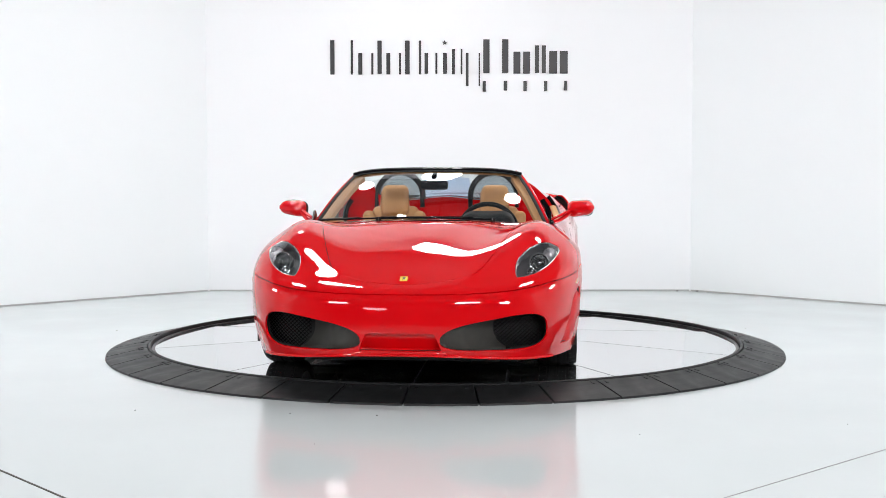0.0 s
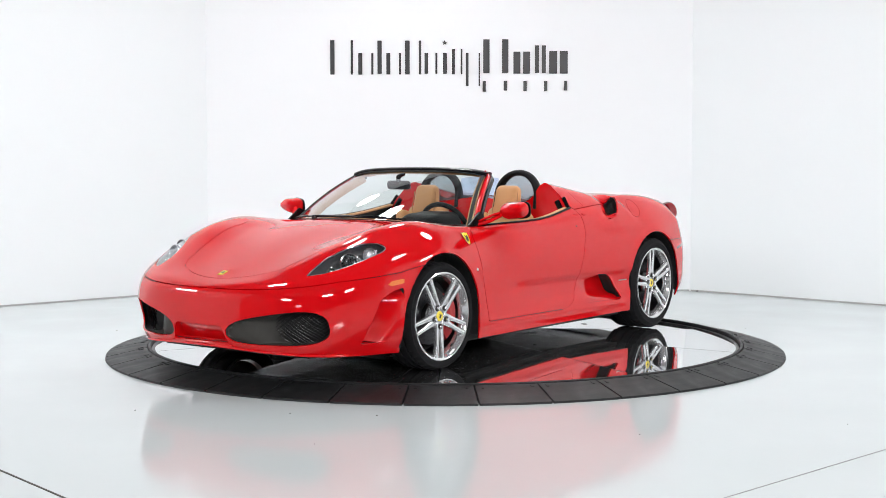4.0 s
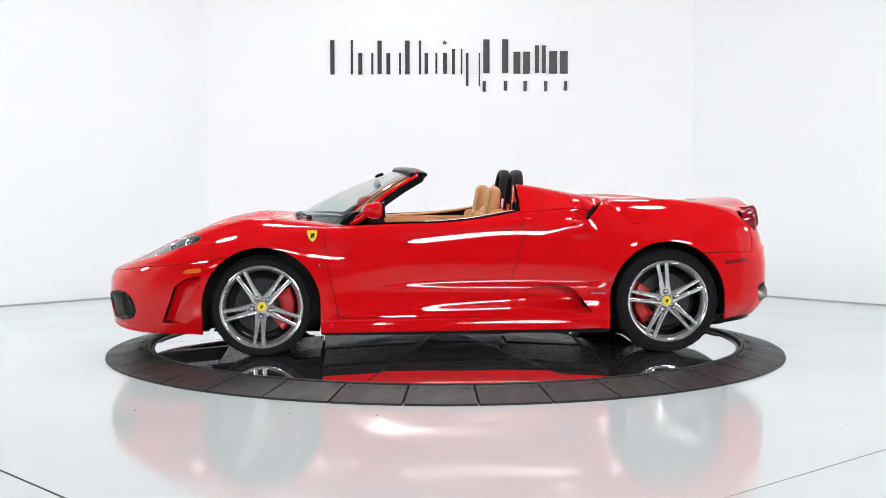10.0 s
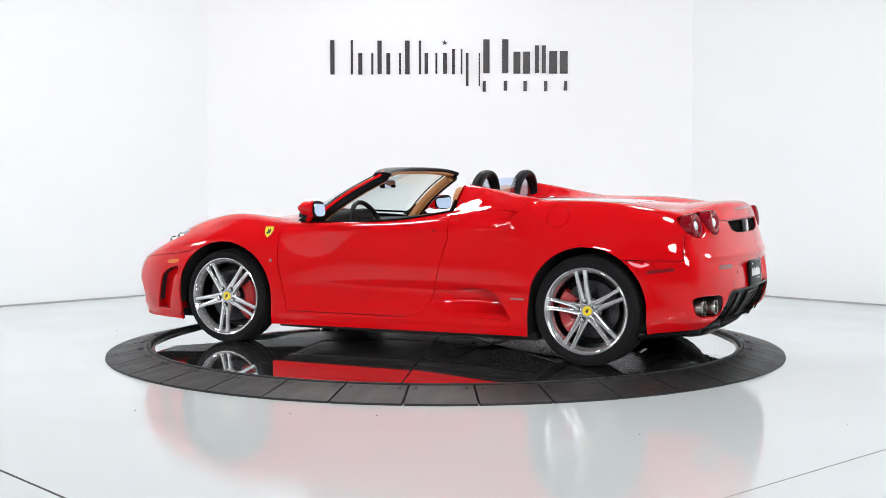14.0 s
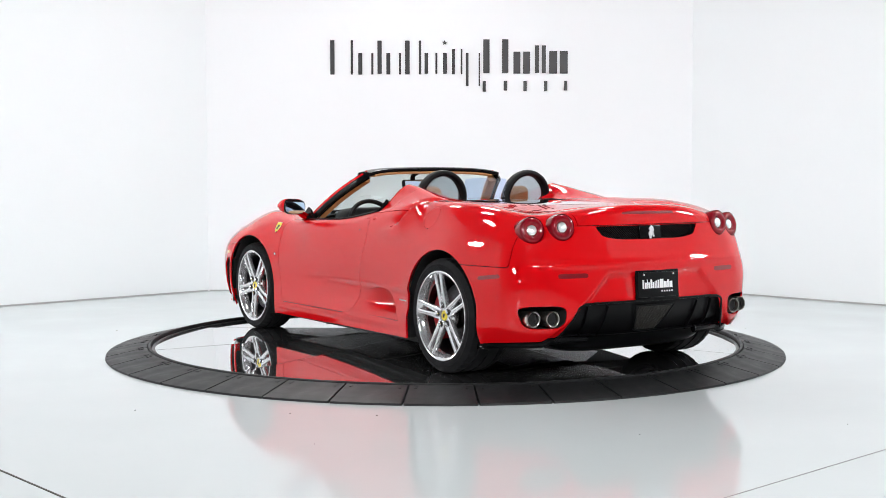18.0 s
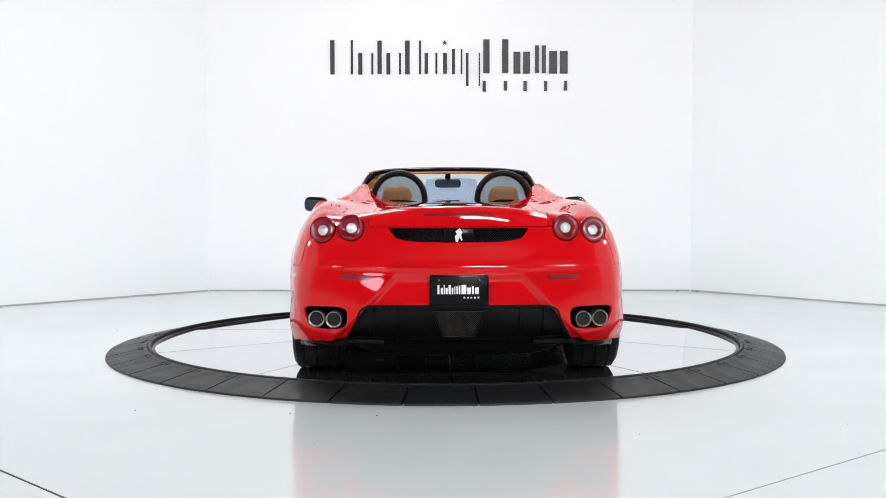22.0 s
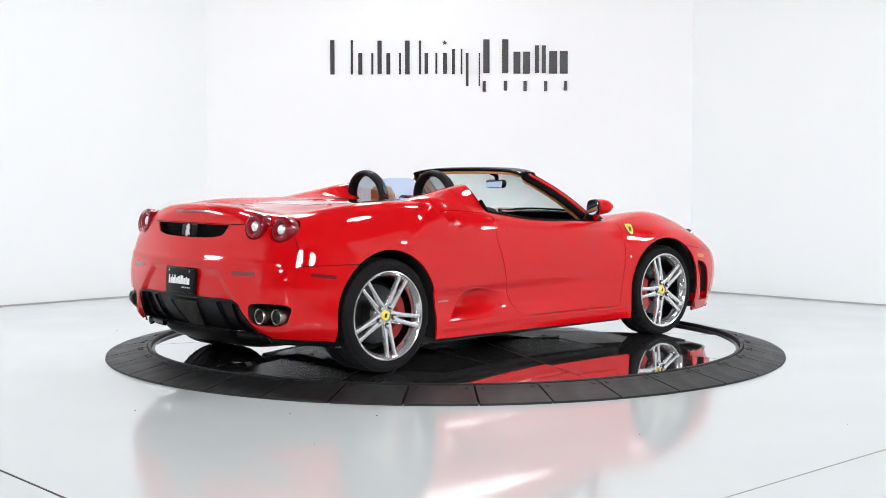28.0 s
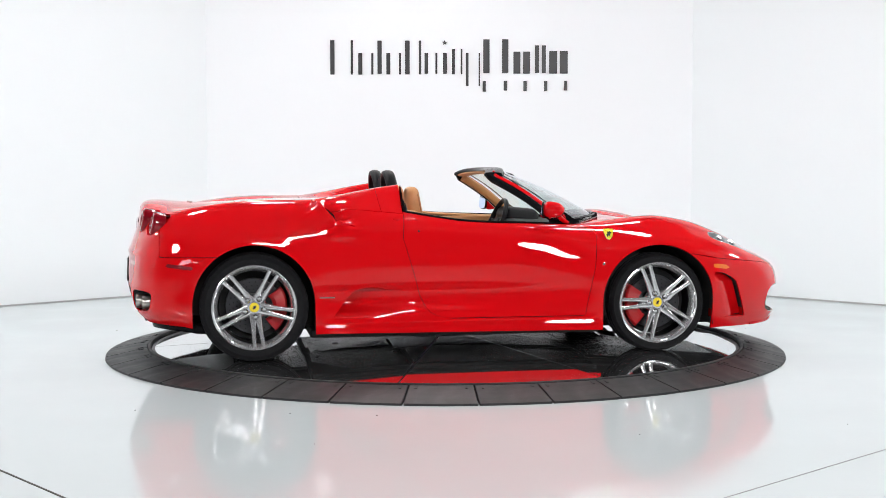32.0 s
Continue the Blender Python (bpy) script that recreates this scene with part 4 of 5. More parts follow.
nx = lambda d: (lambda x, y, z: np.stack([d + 0 * x, 0 * x, 0 * x], axis=1))
for s in (1, -1):
    # front ducts with a diamond wire mesh
    duct = link("front_duct", recess_mesh("front_duct", holes["duct_inner"], DUCT, lambda x, y, z: np.stack([-0.022 - 0.098 * smoothstep(-3.5, 0.0, mesh_oval(y, z)), 0 * x, 0 * x], axis=1), s, skip=lambda p: p[1] < .66 and abs(mesh_oval(p[1], p[2])) < .05), car, "grey plastic air duct")
    link("radiator_opening", recess_mesh("radiator_opening", holes["duct_outer"], MATT, nx(-0.12), s, skip=lambda p: p[1] < .66 and abs(mesh_oval(p[1], p[2])) < .05), duct, "dark opening behind the mesh")
    bm = bmesh.new()
    hp = np.array([skin.co[i] for i in sorted({i for f in holes["front_grille"] for i in f})])
    for k in range(-14, 26):
        for sl in (1, -1):
            seg = []
            for q in np.linspace(-0.3, 0.3, 40):
                y, z = 0.47 + k * 0.024 + q * 0.75, 0.31 + sl * q * 0.66
                if mesh_oval(y, z) > 0.0 and front_grille(2.1, y, z, 2) > 0.0:
                    xx = hp[np.argmin((hp[:, 1] - y) ** 2 + (hp[:, 2] - z) ** 2), 0]
                    seg.append((xx - 0.075, y * s, z))
            if len(seg) > 2:
                sweep([seg[0], seg[len(seg) // 2], seg[-1]], 0.0022, n=4, up=(1, 0, 0), bm=bm)
    part("wire_mesh", bm, BLACK, duct, "black diamond wire mesh")
    # headlamps
    lamp = link("headlamp", recess_mesh("headlamp", holes["headlamp"], LAMP_GREY, lambda x, y, z: np.stack([-0.05 + 0 * x, -0.02 + 0 * x, -0.055 + 0 * x], axis=1), s, LAMP_GREY), car, "dark headlamp bowl")
    link("lamp_cover", shell_mesh("lamp_cover", holes["headlamp"], LAMP_GLASS, 0, s, lift=-0.002), lamp, "clear lamp cover").visible_shadow = False
    for (lx, ly, lz, lr, mat2) in ((1.882, .732, .658, .057, DARK_GLASS), (1.775, .790, .698, .043, CLEAR_LENS), (1.985, .692, .612, .026, CHROME)):
        m = pose(lx, ly * s, lz) @ Vector((1, 0.18 * s, 0.25)).to_track_quat("Z", "Y").to_matrix().to_4x4()
        part("bezel", lathe([(lr * .72, -.03), (lr * .78, .004), (lr * .9, .014), (lr, .012), (lr * 1.03, 0), (lr * .98, -.03)], 32, m), CHROME, lamp)
        part("projector_lens", lathe([(lr * .74, -.012), (lr * .6, .004), (lr * .33, .014), (0, .018)], 28, m), mat2, lamp)
    # bright rim round the lamp
    rim, hp = [], np.array([skin.co[i] for i in sorted({i for f in holes["headlamp"] for i in f})])
    tip, end = np.array([2.122, 0.615]), np.array([1.685, 0.832])
    along = (end - tip) / np.linalg.norm(end - tip)
    across = np.array([along[1], -along[0]])
    edges = (([0, .08, .2, .34, .5, .65, .84, .93, .98, 1], [0, .028, .052, .066, .070, .065, .047, .034, .020, 0]),
             ([0, .08, .2, .34, .5, .65, .84, .93, .98, 1], [0, .030, .061, .080, .082, .074, .055, .040, .024, 0]))
    for q in [(f, 1, 0) for f in np.linspace(.02, .99, 16)] + [(f, -1, 1) for f in np.linspace(.99, .02, 16)]:
        d = pick(q[0], *edges[q[2]]) - 0.004
        e = tip + (end - tip) * q[0] + across * d * q[1]
        near = np.argsort((hp[:, 0] - e[0]) ** 2 + (hp[:, 1] - e[1]) ** 2)[:3]
        rim.append((e[0] - .003, e[1] * s, hp[near, 2].mean() - .004))
    part("lamp_trim", sweep(rim, .0035, .003, n=8, closed=True), DISC_EDGE, lamp, "grey metal rim round the lamp")
    # air outlets behind the front bumper's corners
    link("outlet_backing", recess_mesh("outlet_backing", holes["side_vent"], RED, lambda x, y, z: np.stack([0 * x, -0.075 + 0 * x, 0 * x], axis=1), s, MATT, lambda p: p[2] > 0.26), car)
    link("outlet_blade", shell_mesh("outlet_blade", holes["side_vent"], RED, 0.004, s,
                                    offset=lambda x, y, z: 0.0008 + 0.050 * smoothstep(0.17, 0.0, pick(z, [.2, .225, .448, .490, .507, .517], [1.935, 1.927, 1.847, 1.79, 1.742, 1.69]) - x)), car)
    link("side_marker", shell_mesh("side_marker", holes["amber"], AMBER, 0.008, s, lift=0.001), car, "amber side marker lens")
    link("side_marker", shell_mesh("side_marker", holes["rear_marker"], DIM_LENS, 0.008, s, lift=0.001), car, "red side marker lens")
    link("reflector", shell_mesh("reflector", holes["reflector"], DIM_LENS, 0.008, s, lift=0.001), car, "red rear reflector")
    # side scoop
    link("scoop_backing", recess_mesh("scoop_backing", holes["scoop"], RED, lambda x, y, z: np.stack([-0.03 + 0 * x, -0.15 + 0 * x, 0 * x], axis=1), s, MATT, lambda p: p[0] < -0.57 and p[2] > 0.27), car)
    link("side_scoop", shell_mesh("side_scoop", holes["scoop"], RED, 0.003, s,
                                  offset=lambda x, y, z: 0.0005 + 0.100 * smoothstep(-0.27, -0.74, x) * (0.35 + 0.65 * smoothstep(.25, .36, z))), car, "red scoop ahead of the rear wheel")
    # intake on the shoulder
    intake = link("shoulder_intake", recess_mesh("shoulder_intake", holes["shoulder"], MATT, lambda x, y, z: np.stack([-0.050 + 0 * x, -0.050 + 0 * x, -0.012 + 0 * x], axis=1), s), car, "black air intake")
    hv = sorted({i for f in holes["shoulder"] for i in f})
    hp = np.array([skin.co[i] for i in hv])
    hs, hd = HOLE_RUN
    low = np.argsort(hs + (hd > 0) * 9)[:int((hd < 0).sum())]
    for k in range(12):
        run = 0.020 + 0.0125 * k
        lip_at = np.array([np.interp(run, hs[low], hp[low, c]) for c in range(3)]) + np.array([-0.004, -0.012, -0.004])
        part("fin", sweep([lip_at * np.array([1, s, 1]), (lip_at + np.array([.020, -.046, -.020])) * np.array([1, s, 1])], 0.0016, 0.006, n=6, up=(1, 0, 0)), BLACK, intake)
    # twin exhaust tips
    pocket = link("exhaust_pocket", recess_mesh("exhaust_pocket", holes["exhaust"], MATT, nx(0.16), s), car, "black pocket round the exhaust tips")
    for (ex, ey) in ((-1.955, .783), (-2.0, .685)):
        m = pose(ex - 0.02, ey * s, .366, 0, -90, 0)
        part("exhaust_tip", lathe([(.034, -.14), (.041, -.13), (.045, -.02), (.0455, 0), (.043, .004), (.0385, .002), (.037, -.02), (.036, -.12), (0, -.12)], 40, m), STEEL, pocket)
        # added black plug; stands in for the shade inside the open pipe
        part("bore_shade_plug", lathe([(.0372, -.022), (0, -.024)], 32, m), MATT, pocket)
    # tail lamps
    for key, yc, zc in (("lamp_outer", .745, .848), ("lamp_inner", .587, .864)):
        hp = np.array([skin.co[i] for i in sorted({i for f in holes[key] for i in f})])
        c, n = lamp_axis(yc, zc)
        flip = np.array([1, s, 1])
        can = link("tail_lamp", recess_mesh("tail_lamp", holes[key], RED, nx(0.07), s), car, "round tail lamp")
        m = Matrix.Translation((c + n * 0.016) * flip) @ Vector(n * flip).to_track_quat("Z", "Y").to_matrix().to_4x4()
        part("lens_ring", lathe([(.0715, -.05), (.0728, -.010), (.0715, .000), (.066, .008), (.056, .012), (.044, .010), (.034, .002), (.030, -.010), (.030, -.05)], 48, m), RED_LENS, can, "deep red outer lens")
        part("reverse_lens", lathe([(.030, -.012), (.028, .000), (.018, .006), (0, .008)], 36, m), CLEAR_LENS, can, "clear centre lens")
        part("lamp_cowl", lathe([(.0752, -.065), (.0762, -.006), (.0745, .001), (.0725, -.006)], 48, m), RED_LENS, can, "red lens barrel")
    # wheel housings
    for cx, cz, r in ((1.3, .325, .380), (-1.3, .345, .384)):
        bm = bmesh.new()
        prof = [(cx + r * math.cos(a), cz + r * math.sin(a)) for a in np.linspace(0, math.pi, 25)]
        prof = [(cx + r, .17)] + prof + [(cx - r, .17 if cx > 0 else .262)]
        a = [bm.verts.new((x, .935 * s, z)) for x, z in prof]
        b = [bm.verts.new((x, .60 * s, z)) for x, z in prof]
        for i in range(len(prof) - 1):
            bm.faces.new((a[i], a[i + 1], b[i + 1], b[i]))
        bm.faces.new(b)
        part("wheel_housing", bm, MATT, car)

# rear grille, centre intake and diffuser
grille = link("rear_grille", recess_mesh("rear_grille", holes["rear_grille"], BLACK, nx(0.05), 0, MATT), car, "black mesh grille in the tail")
hp = np.array([skin.co[i] for i in sorted({i for f in holes["rear_grille"] for i in f})])
bm = bmesh.new()
for k in range(-40, 41):
    for sl in (1, -1):
        seg = []
        for q in np.linspace(-0.05, 0.05, 14):
            y, z = k * 0.0125 + sl * q, 0.828 + q
            if rear_grille(-2.1, y, z, 5) > 0:
                xx = hp[np.argmin((hp[:, 1] - abs(y)) ** 2 + (hp[:, 2] - z) ** 2), 0]
                seg.append((xx + 0.022, y, z))
        if len(seg) > 2:
            sweep([seg[0], seg[-1]], 0.0016, n=4, up=(1, 0, 0), bm=bm)
part("wire_mesh", bm, BLACK, grille, "fine black wire mesh")
gx = hp[np.argmin(hp[:, 1] ** 2 + (hp[:, 2] - .828) ** 2), 0]
part("badge_plinth", rbox((0.012, 0.16, 0.072), 0.004, 2, pose(gx + 0.012, 0, .828, 0, 6, 0)), BLACK, grille)
part("badge_figure", outline_prism([(-.016, -.036), (-.006, -.038), (.002, -.012), (.014, -.030), (.020, -.026), (.012, .002), (.020, .012), (.012, .030), (.002, .038), (-.006, .030), (-.018, .022), (-.010, .006), (-.022, -.006)],
                                   0.006, pose(gx - 0.001, 0, .828, 0, 6, 0) @ Matrix(((0, 0, -1, 0), (-1, 0, 0, 0), (0, 1, 0, 0), (0, 0, 0, 1)))), SILVER, grille, "plain chrome emblem", smooth=False)
link("centre_intake", recess_mesh("centre_intake", holes["centre_intake"], RED, lambda x, y, z: np.stack([-0.03 - 0.45 * np.clip(.30 - z, 0, 1), 0 * x, 0 * x], axis=1), 0, RED), car, "red-lined centre intake")
lip_line = np.array([q for q in S[0] if q[0] > 1.95])
lip_line = np.concatenate([(lip_line * np.array([1, -1, 1]))[:0:-1], lip_line]) + np.array([.001, 0, .005])
part("front_lip", sweep(lip_line, .011, .008, n=10, power=2.6), RED, car)
part("splitter", rbox((0.10, 0.50, 0.014), 0.005, 2, pose(2.285, 0, .198)), RED, car)

diff = link("diffuser", recess_mesh("diffuser", holes["diffuser"], GLOSS_BLACK, lambda x, y, z: np.stack([0.012 + 0.24 * np.clip(.43 - z, 0, 1), 0 * x, 0 * x], axis=1), 0), car, "satin black rear diffuser")
hp = np.array([skin.co[i] for i in sorted({i for f in holes["diffuser"] for i in f})])


def diff_x(y, z):
    return hp[np.argmin((hp[:, 1] - abs(y)) ** 2 + (hp[:, 2] - z) ** 2), 0]


def diff_floor(y, z):
    return diff_x(y, z) + 0.010 + 0.24 * max(0.0, .43 - z)


for y in (.335, .465):
    for s in (1, -1):
        pts = [(diff_floor(y, z) - 0.004, y * s, z) for z in (.425, .37, .32, .27, .245)]
        part("fin", sweep(smooth_path(pts, 4), 0.0025, 0.010, n=6, up=(1, 0, 0)), GLOSS_BLACK, diff)
skirt = np.array([q for q in S[0] if -2.02 < q[0] < -1.60 and q[1] > .45])
for s in (1, -1):
    part("lower_edge", sweep(skirt * np.array([1, s, 1]) + np.array([.034, -.044 * s, -.014]), .016, .026, n=10), BLACK, diff)
bm = bmesh.new()
tray_y = np.linspace(-.61, .61, 33)
cols = []
for y in tray_y:
    back = 0.10 * max(0.0, (abs(y) - .48) / .13) ** 1.5
    rise = 0.075 * (abs(y) / .61) ** 5
    x0 = diff_floor(min(abs(y), .56), .262) + back
    pts = [(x0 + .002, y, .262), (x0 + .022, y, .236), (max(-1.90, x0 + .06), y, .172 + rise * .6), (-1.80, y, .136 + rise), (-1.45, y, .132 + rise), (-1.45, y, .150 + rise)]
    cols.append([bm.verts.new(p) for p in smooth_path(pts, 4)])
for p, q in zip(cols, cols[1:]):
    for i in range(len(p) - 1):
        bm.faces.new((p[i], p[i + 1], q[i + 1], q[i]))
part("diffuser_tray", bm, GLOSS_BLACK, diff)
edge = [(diff_x(.62, .24) - .004, .63, .235), (diff_x(.56, .36) - .006, .56, .355), (diff_x(.50, .44) - .006, .508, .436), (diff_x(.25, .44) - .006, .25, .444), (diff_x(0, .44) - .006, 0, .445)]
edge = edge + [(x, -y, z) for x, y, z in edge[-2::-1]]
part("lip", sweep(smooth_path(edge, 6), 0.007, 0.005, n=8, up=(1, 0, 0.3)), GLOSS_BLACK, diff)
frame_pts = [(diff_floor(0, z) - .006, y, z) for y, z in ((-.145, .412), (0, .412), (.145, .412), (.118, .34), (.085, .266), (0, .262), (-.085, .266), (-.118, .34))]
part("centre_frame", sweep(frame_pts, .006, .005, n=8, up=(1, 0, 0), closed=True), GLOSS_BLACK, diff)
bm = bmesh.new()
x_at = lambda z: frame_pts[0][0] + (frame_pts[5][0] - frame_pts[0][0]) * (.412 - z) / .150
for k in range(-20, 21):
    for sl in (1, -1):
        seg = [(x_at(.337 + q) - .002, k * 0.012 + sl * q, .337 + q) for q in np.linspace(-.07, .07, 15) if abs(k * 0.012 + sl * q) < 0.080 + (q + .07) * 0.41]
        if len(seg) > 2:
            sweep([seg[0], seg[-1]], 0.0014, n=4, up=(1, 0, 0), bm=bm)
part("wire_mesh", bm, DUCT, diff)

# rear plate
plate_root = rbox((0.014, 0.322, 0.168), 0.006, 2, pose(-2.098, 0, .532, 0, 3, 0))
number_plate = part("plate_frame", plate_root, BLACK, car, "black plate holder")
part("plate_face", rbox((0.004, 0.296, 0.142), 0.003, 2, pose(-2.1065, 0, .532, 0, 3, 0)), GLOSS_BLACK, number_plate, "gloss black plate with white print")
for k, (y0, y1, h) in enumerate([(.118, .107, .050), (.100, .088, .034), (.084, .079, .050), (.074, .063, .034), (.058, .046, .050), (.041, .032, .034), (.026, .021, .040), (.015, .008, .042), (.003, -.006, .046),
                                 (-.012, -.038, .050), (-.043, -.063, .036), (-.068, -.080, .044), (-.085, -.106, .036)]):
    part("bar", rbox((0.003, abs(y1 - y0), h), m=pose(-2.1095, (y0 + y1) / 2, .524 + h / 2 - .012, 0, 4, 0)), WHITE_BAR, number_plate, smooth=False)
for k in range(5):
    part("bar", rbox((0.003, 0.009, 0.009), m=pose(-2.1095, -.028 - .019 * k, .493, 0, 4, 0)), WHITE_BAR, number_plate, smooth=False)
for y in (.11, -.11):
    part("screw", lathe([(0, .004), (.006, .003), (.007, 0)], 14, pose(-2.109, y, .590, 0, -86, 0)), CHROME, number_plate)

# underside: flat glossy trays with joints and screws
tray_root = part("underbody", rbox((1.88, 1.70, 0.055), 0.010, 1, pose(-0.01, 0, .152)), MATT, car, "black underbody")
part("underbody_front", rbox((1.20, 1.06, 0.05), 0.010, 1, pose(1.55, 0, .160)), MATT, tray_root)
part("underbody_rear", rbox((0.76, 1.04, 0.05), 0.010, 1, pose(-1.32, 0, .185)), MATT, tray_root)
rng = random.Random(11)
for x0, x1, y0, y1, z in ((-.92, -.30, -.76, -.16, .130), (-.92, -.30, .18, .76, .128), (-.90, -.36, -.15, .17, .121), (-.28, .92, -.78, -.30, .120), (-.28, .92, .28, .78, .118),
                          (-.34, .92, -.29, .27, .114), (.94, 1.64, -.52, .52, .124), (1.66, 2.10, -.62, .62, .142), (-1.62, -.94, -.50, .50, .152)):
    bm = rbox((x1 - x0, y1 - y0, .012), .003, 1, pose((x0 + x1) / 2, (y0 + y1) / 2, z, rng.uniform(-.8, .8), rng.uniform(-.8, .8), 0))
    tray = part("undertray", bm, TRAY, tray_root, "glossy dark grey undertray")
    for fx in (.08, .92):
        for fy in rng.sample((.1, .3, .5, .7, .9), 1):
            part("screw", lathe([(0, -.004), (.013, -.003), (.016, 0)], 12, pose(x0 + (x1 - x0) * fx, y0 + (y1 - y0) * fy, z - .008)), MATT, tray)
for s in (1, -1):
    part("side_skirt", rbox((1.72, .05, .05), .010, 1, pose(-.02, .870 * s, .182)), MATT, tray_root)


def on_side(x, z, wmin=0.5, wmax=6.6, s=1):
    """Point and normal of the body's side nearest to (x, z)."""
    m = (WI[:, None] >= wmin) & (WI[:, None] <= wmax) & (S[..., 1] > 0.3)
    d = np.where(m, (S[..., 0] - x) ** 2 + (S[..., 2] - z) ** 2, 9)
    i, j = np.unravel_index(np.argmin(d), d.shape)
    p, n = S[i, j].copy(), NRM[i, j].copy()
    p = p + (np.array([x, p[1], z]) - p) - 0.0
    return Vector((p[0], p[1] * s, p[2])), Vector((n[0], n[1] * s, n[2]))


def stuck_on(p, n, lift=0.0):
    """A pose on the skin: local z along the normal, local y up."""
    z = n.normalized()
    x = Vector((0, 0, 1)).cross(z).normalized()
    y = z.cross(x)
    m = Matrix((x, y, z)).transposed().to_4x4()
    return Matrix.Translation(p + z * lift) @ m


# ---- wheels ----
def wheel(side, x, z, R, w, yc, phase, caliper_at, name_label):
    sgn = side
    m = pose(x, yc * sgn, z, -90 * sgn, 0, 0)

    def at(alpha, r, h):
        a = radians(alpha)
        return (-math.cos(a) * r, -math.sin(a) * r, h) if sgn > 0 else (math.cos(a) * r, math.sin(a) * r, h)

    o = w / 2
    rim = part("wheel", lathe([(.256, o - .016), (.263, o - .007), (.2625, o - .001), (.257, o + .001), (.249, o - .003), (.244, o - .010), (.238, o - .018), (.229, o - .035), (.226, o - .06)], 72),
               ALLOY, car, name_label, m)
    # same alloy as the rim; the dark metal colour stands in for shade inside
    part("barrel", lathe([(.226, o - .058), (.224, o - .09), (.222, 0.0), (.224, -o + .03), (.245, -o + .01)], 64), IRON, rim, "inner alloy barrel, its shade put in as dark metal")
    part("dust_shield", lathe([(.215, -.040), (.214, -.036), (0, -.036)], 40), MATT, rim)
    tread = [(R - .006, -o + .020), (R - .001, -o + .034)]
    for g in (-0.26, 0.0, 0.26):
        h = g * w
        tread += [(R, h - .010), (R - .006, h - .007), (R - .006, h + .007), (R, h + .010)]
    tread += [(R - .001, o - .034), (R - .006, o - .020)]
    prof = [(.250, -o + .02), (.262, -o + .006), (.285, -o), (.300, -o + .003)] + tread + [(.304, o - .004), (.300, o - .001), (.296, o - .0025), (.284, o), (.270, o - .002), (.262, o - .005), (.254, o - .014)]
    n = 160
    bm = bmesh.new()
    rings = []
    for r, h in prof:
        ring = []
        for i in range(n):
            a = 2 * math.pi * i / n
            rr = r
            if r > R - .0065 and abs(h) > 0.30 * w and i % 4 == 0:
                rr = r - 0.005
            ring.append(bm.verts.new((rr * math.cos(a), rr * math.sin(a), h)))
        rings.append(ring)
    for a, b in zip(rings, rings[1:]):
        for i in range(n):
            bm.faces.new((a[i], a[(i + 1) % n], b[(i + 1) % n], b[i]))
    part("tyre", bm, RUBBER, rim, "black low-profile tyre")
    hc = 0.926 - yc
    for a0, count in ((60, 9), (205, 7), (300, 6)):
        for k in range(count):
            a = a0 + 4.2 * k
            q = Vector(at(a, .281, o + .0005))
            mark = Matrix.Translation(q) @ Matrix.Rotation(math.atan2(q.y, q.x), 4, "Z")
            part("sidewall_mark", rbox((.013, .0085 if k % 3 else .005, .0022), m=mark), RUBBER, rim, smooth=False)
    part("valve", sweep([at(phase + 36, .222, o - .030), at(phase + 36, .206, o - .012)], .0045, n=8), MATT, rim)
    for k in range(5):
        al = phase + 72 * k
        for q in (-1, 1):
            path = []
            for f in np.linspace(0, 1, 7):
                r = 0.040 + f * (0.246 - 0.040)
                off = q * (0.0145 + 0.0140 * f)
                c, sn = math.cos(radians(al)), math.sin(radians(al))
                px_, py_ = r * c - off * sn, r * sn + off * c
                ang, rr = math.degrees(math.atan2(py_, px_)), math.hypot(px_, py_)
                path.append(at(ang, rr, (hc - .014) + (o - .016 - hc + .014) * f ** 1.3 + 0.004 * math.sin(math.pi * f)))
            part("spoke", sweep(path, [.0225, .0205, .0165, .0140, .0128, .0122, .0140], [.018, .017, .015, .014, .013, .012, .011], n=16, up=(0, 0, 1), power=5), ALLOY, rim)
        mb = Matrix.Translation(at(al, .0600, hc + .004))
        part("bolt_hole", lathe([(.0180, .004), (.0175, .006), (.0160, .0055), (.0150, .001), (0, .000)], 20, mb), MATT, rim)
        part("wheel_bolt", lathe([(.0125, .000), (.0122, .012), (.0095, .0155), (0, .015)], 18, mb), CHROME, rim)
    part("hub", lathe([(.080, hc - .050), (.078, hc - .022), (.070, hc - .010), (.040, hc - .003), (.031, hc - .003), (.030, hc - .01), (0, hc - .01)], 40), ALLOY, rim)
    part("centre_cap", lathe([(.0295, hc - .008), (.0295, hc - .001), (.027, hc + .0015), (0, hc + .003)], 36), YELLOW, rim, "yellow centre cap")
    fig = [(-.005, -.014), (.001, -.008), (.007, -.013), (.006, -.002), (.012, .004), (.006, .013), (-.001, .008), (-.008, .012), (-.004, .002), (-.010, -.004)]
    part("cap_figure", outline_prism(fig, 0.002, Matrix.Translation((0, 0, hc + .002)) @ (pose(0, 0, 0, 0, 0, 180) if sgn > 0 else Matrix.Identity(4))), INK, rim, "plain dark emblem", smooth=False)
    part("brake_disc", lathe([(.075, -.010), (.080, .012), (.085, .016), (.172, .016), (.174, .013), (.174, -.012), (.170, -.016), (.07, -.016)], 64), IRON, rim, "drilled grey brake disc")
    a0 = caliper_at - 42
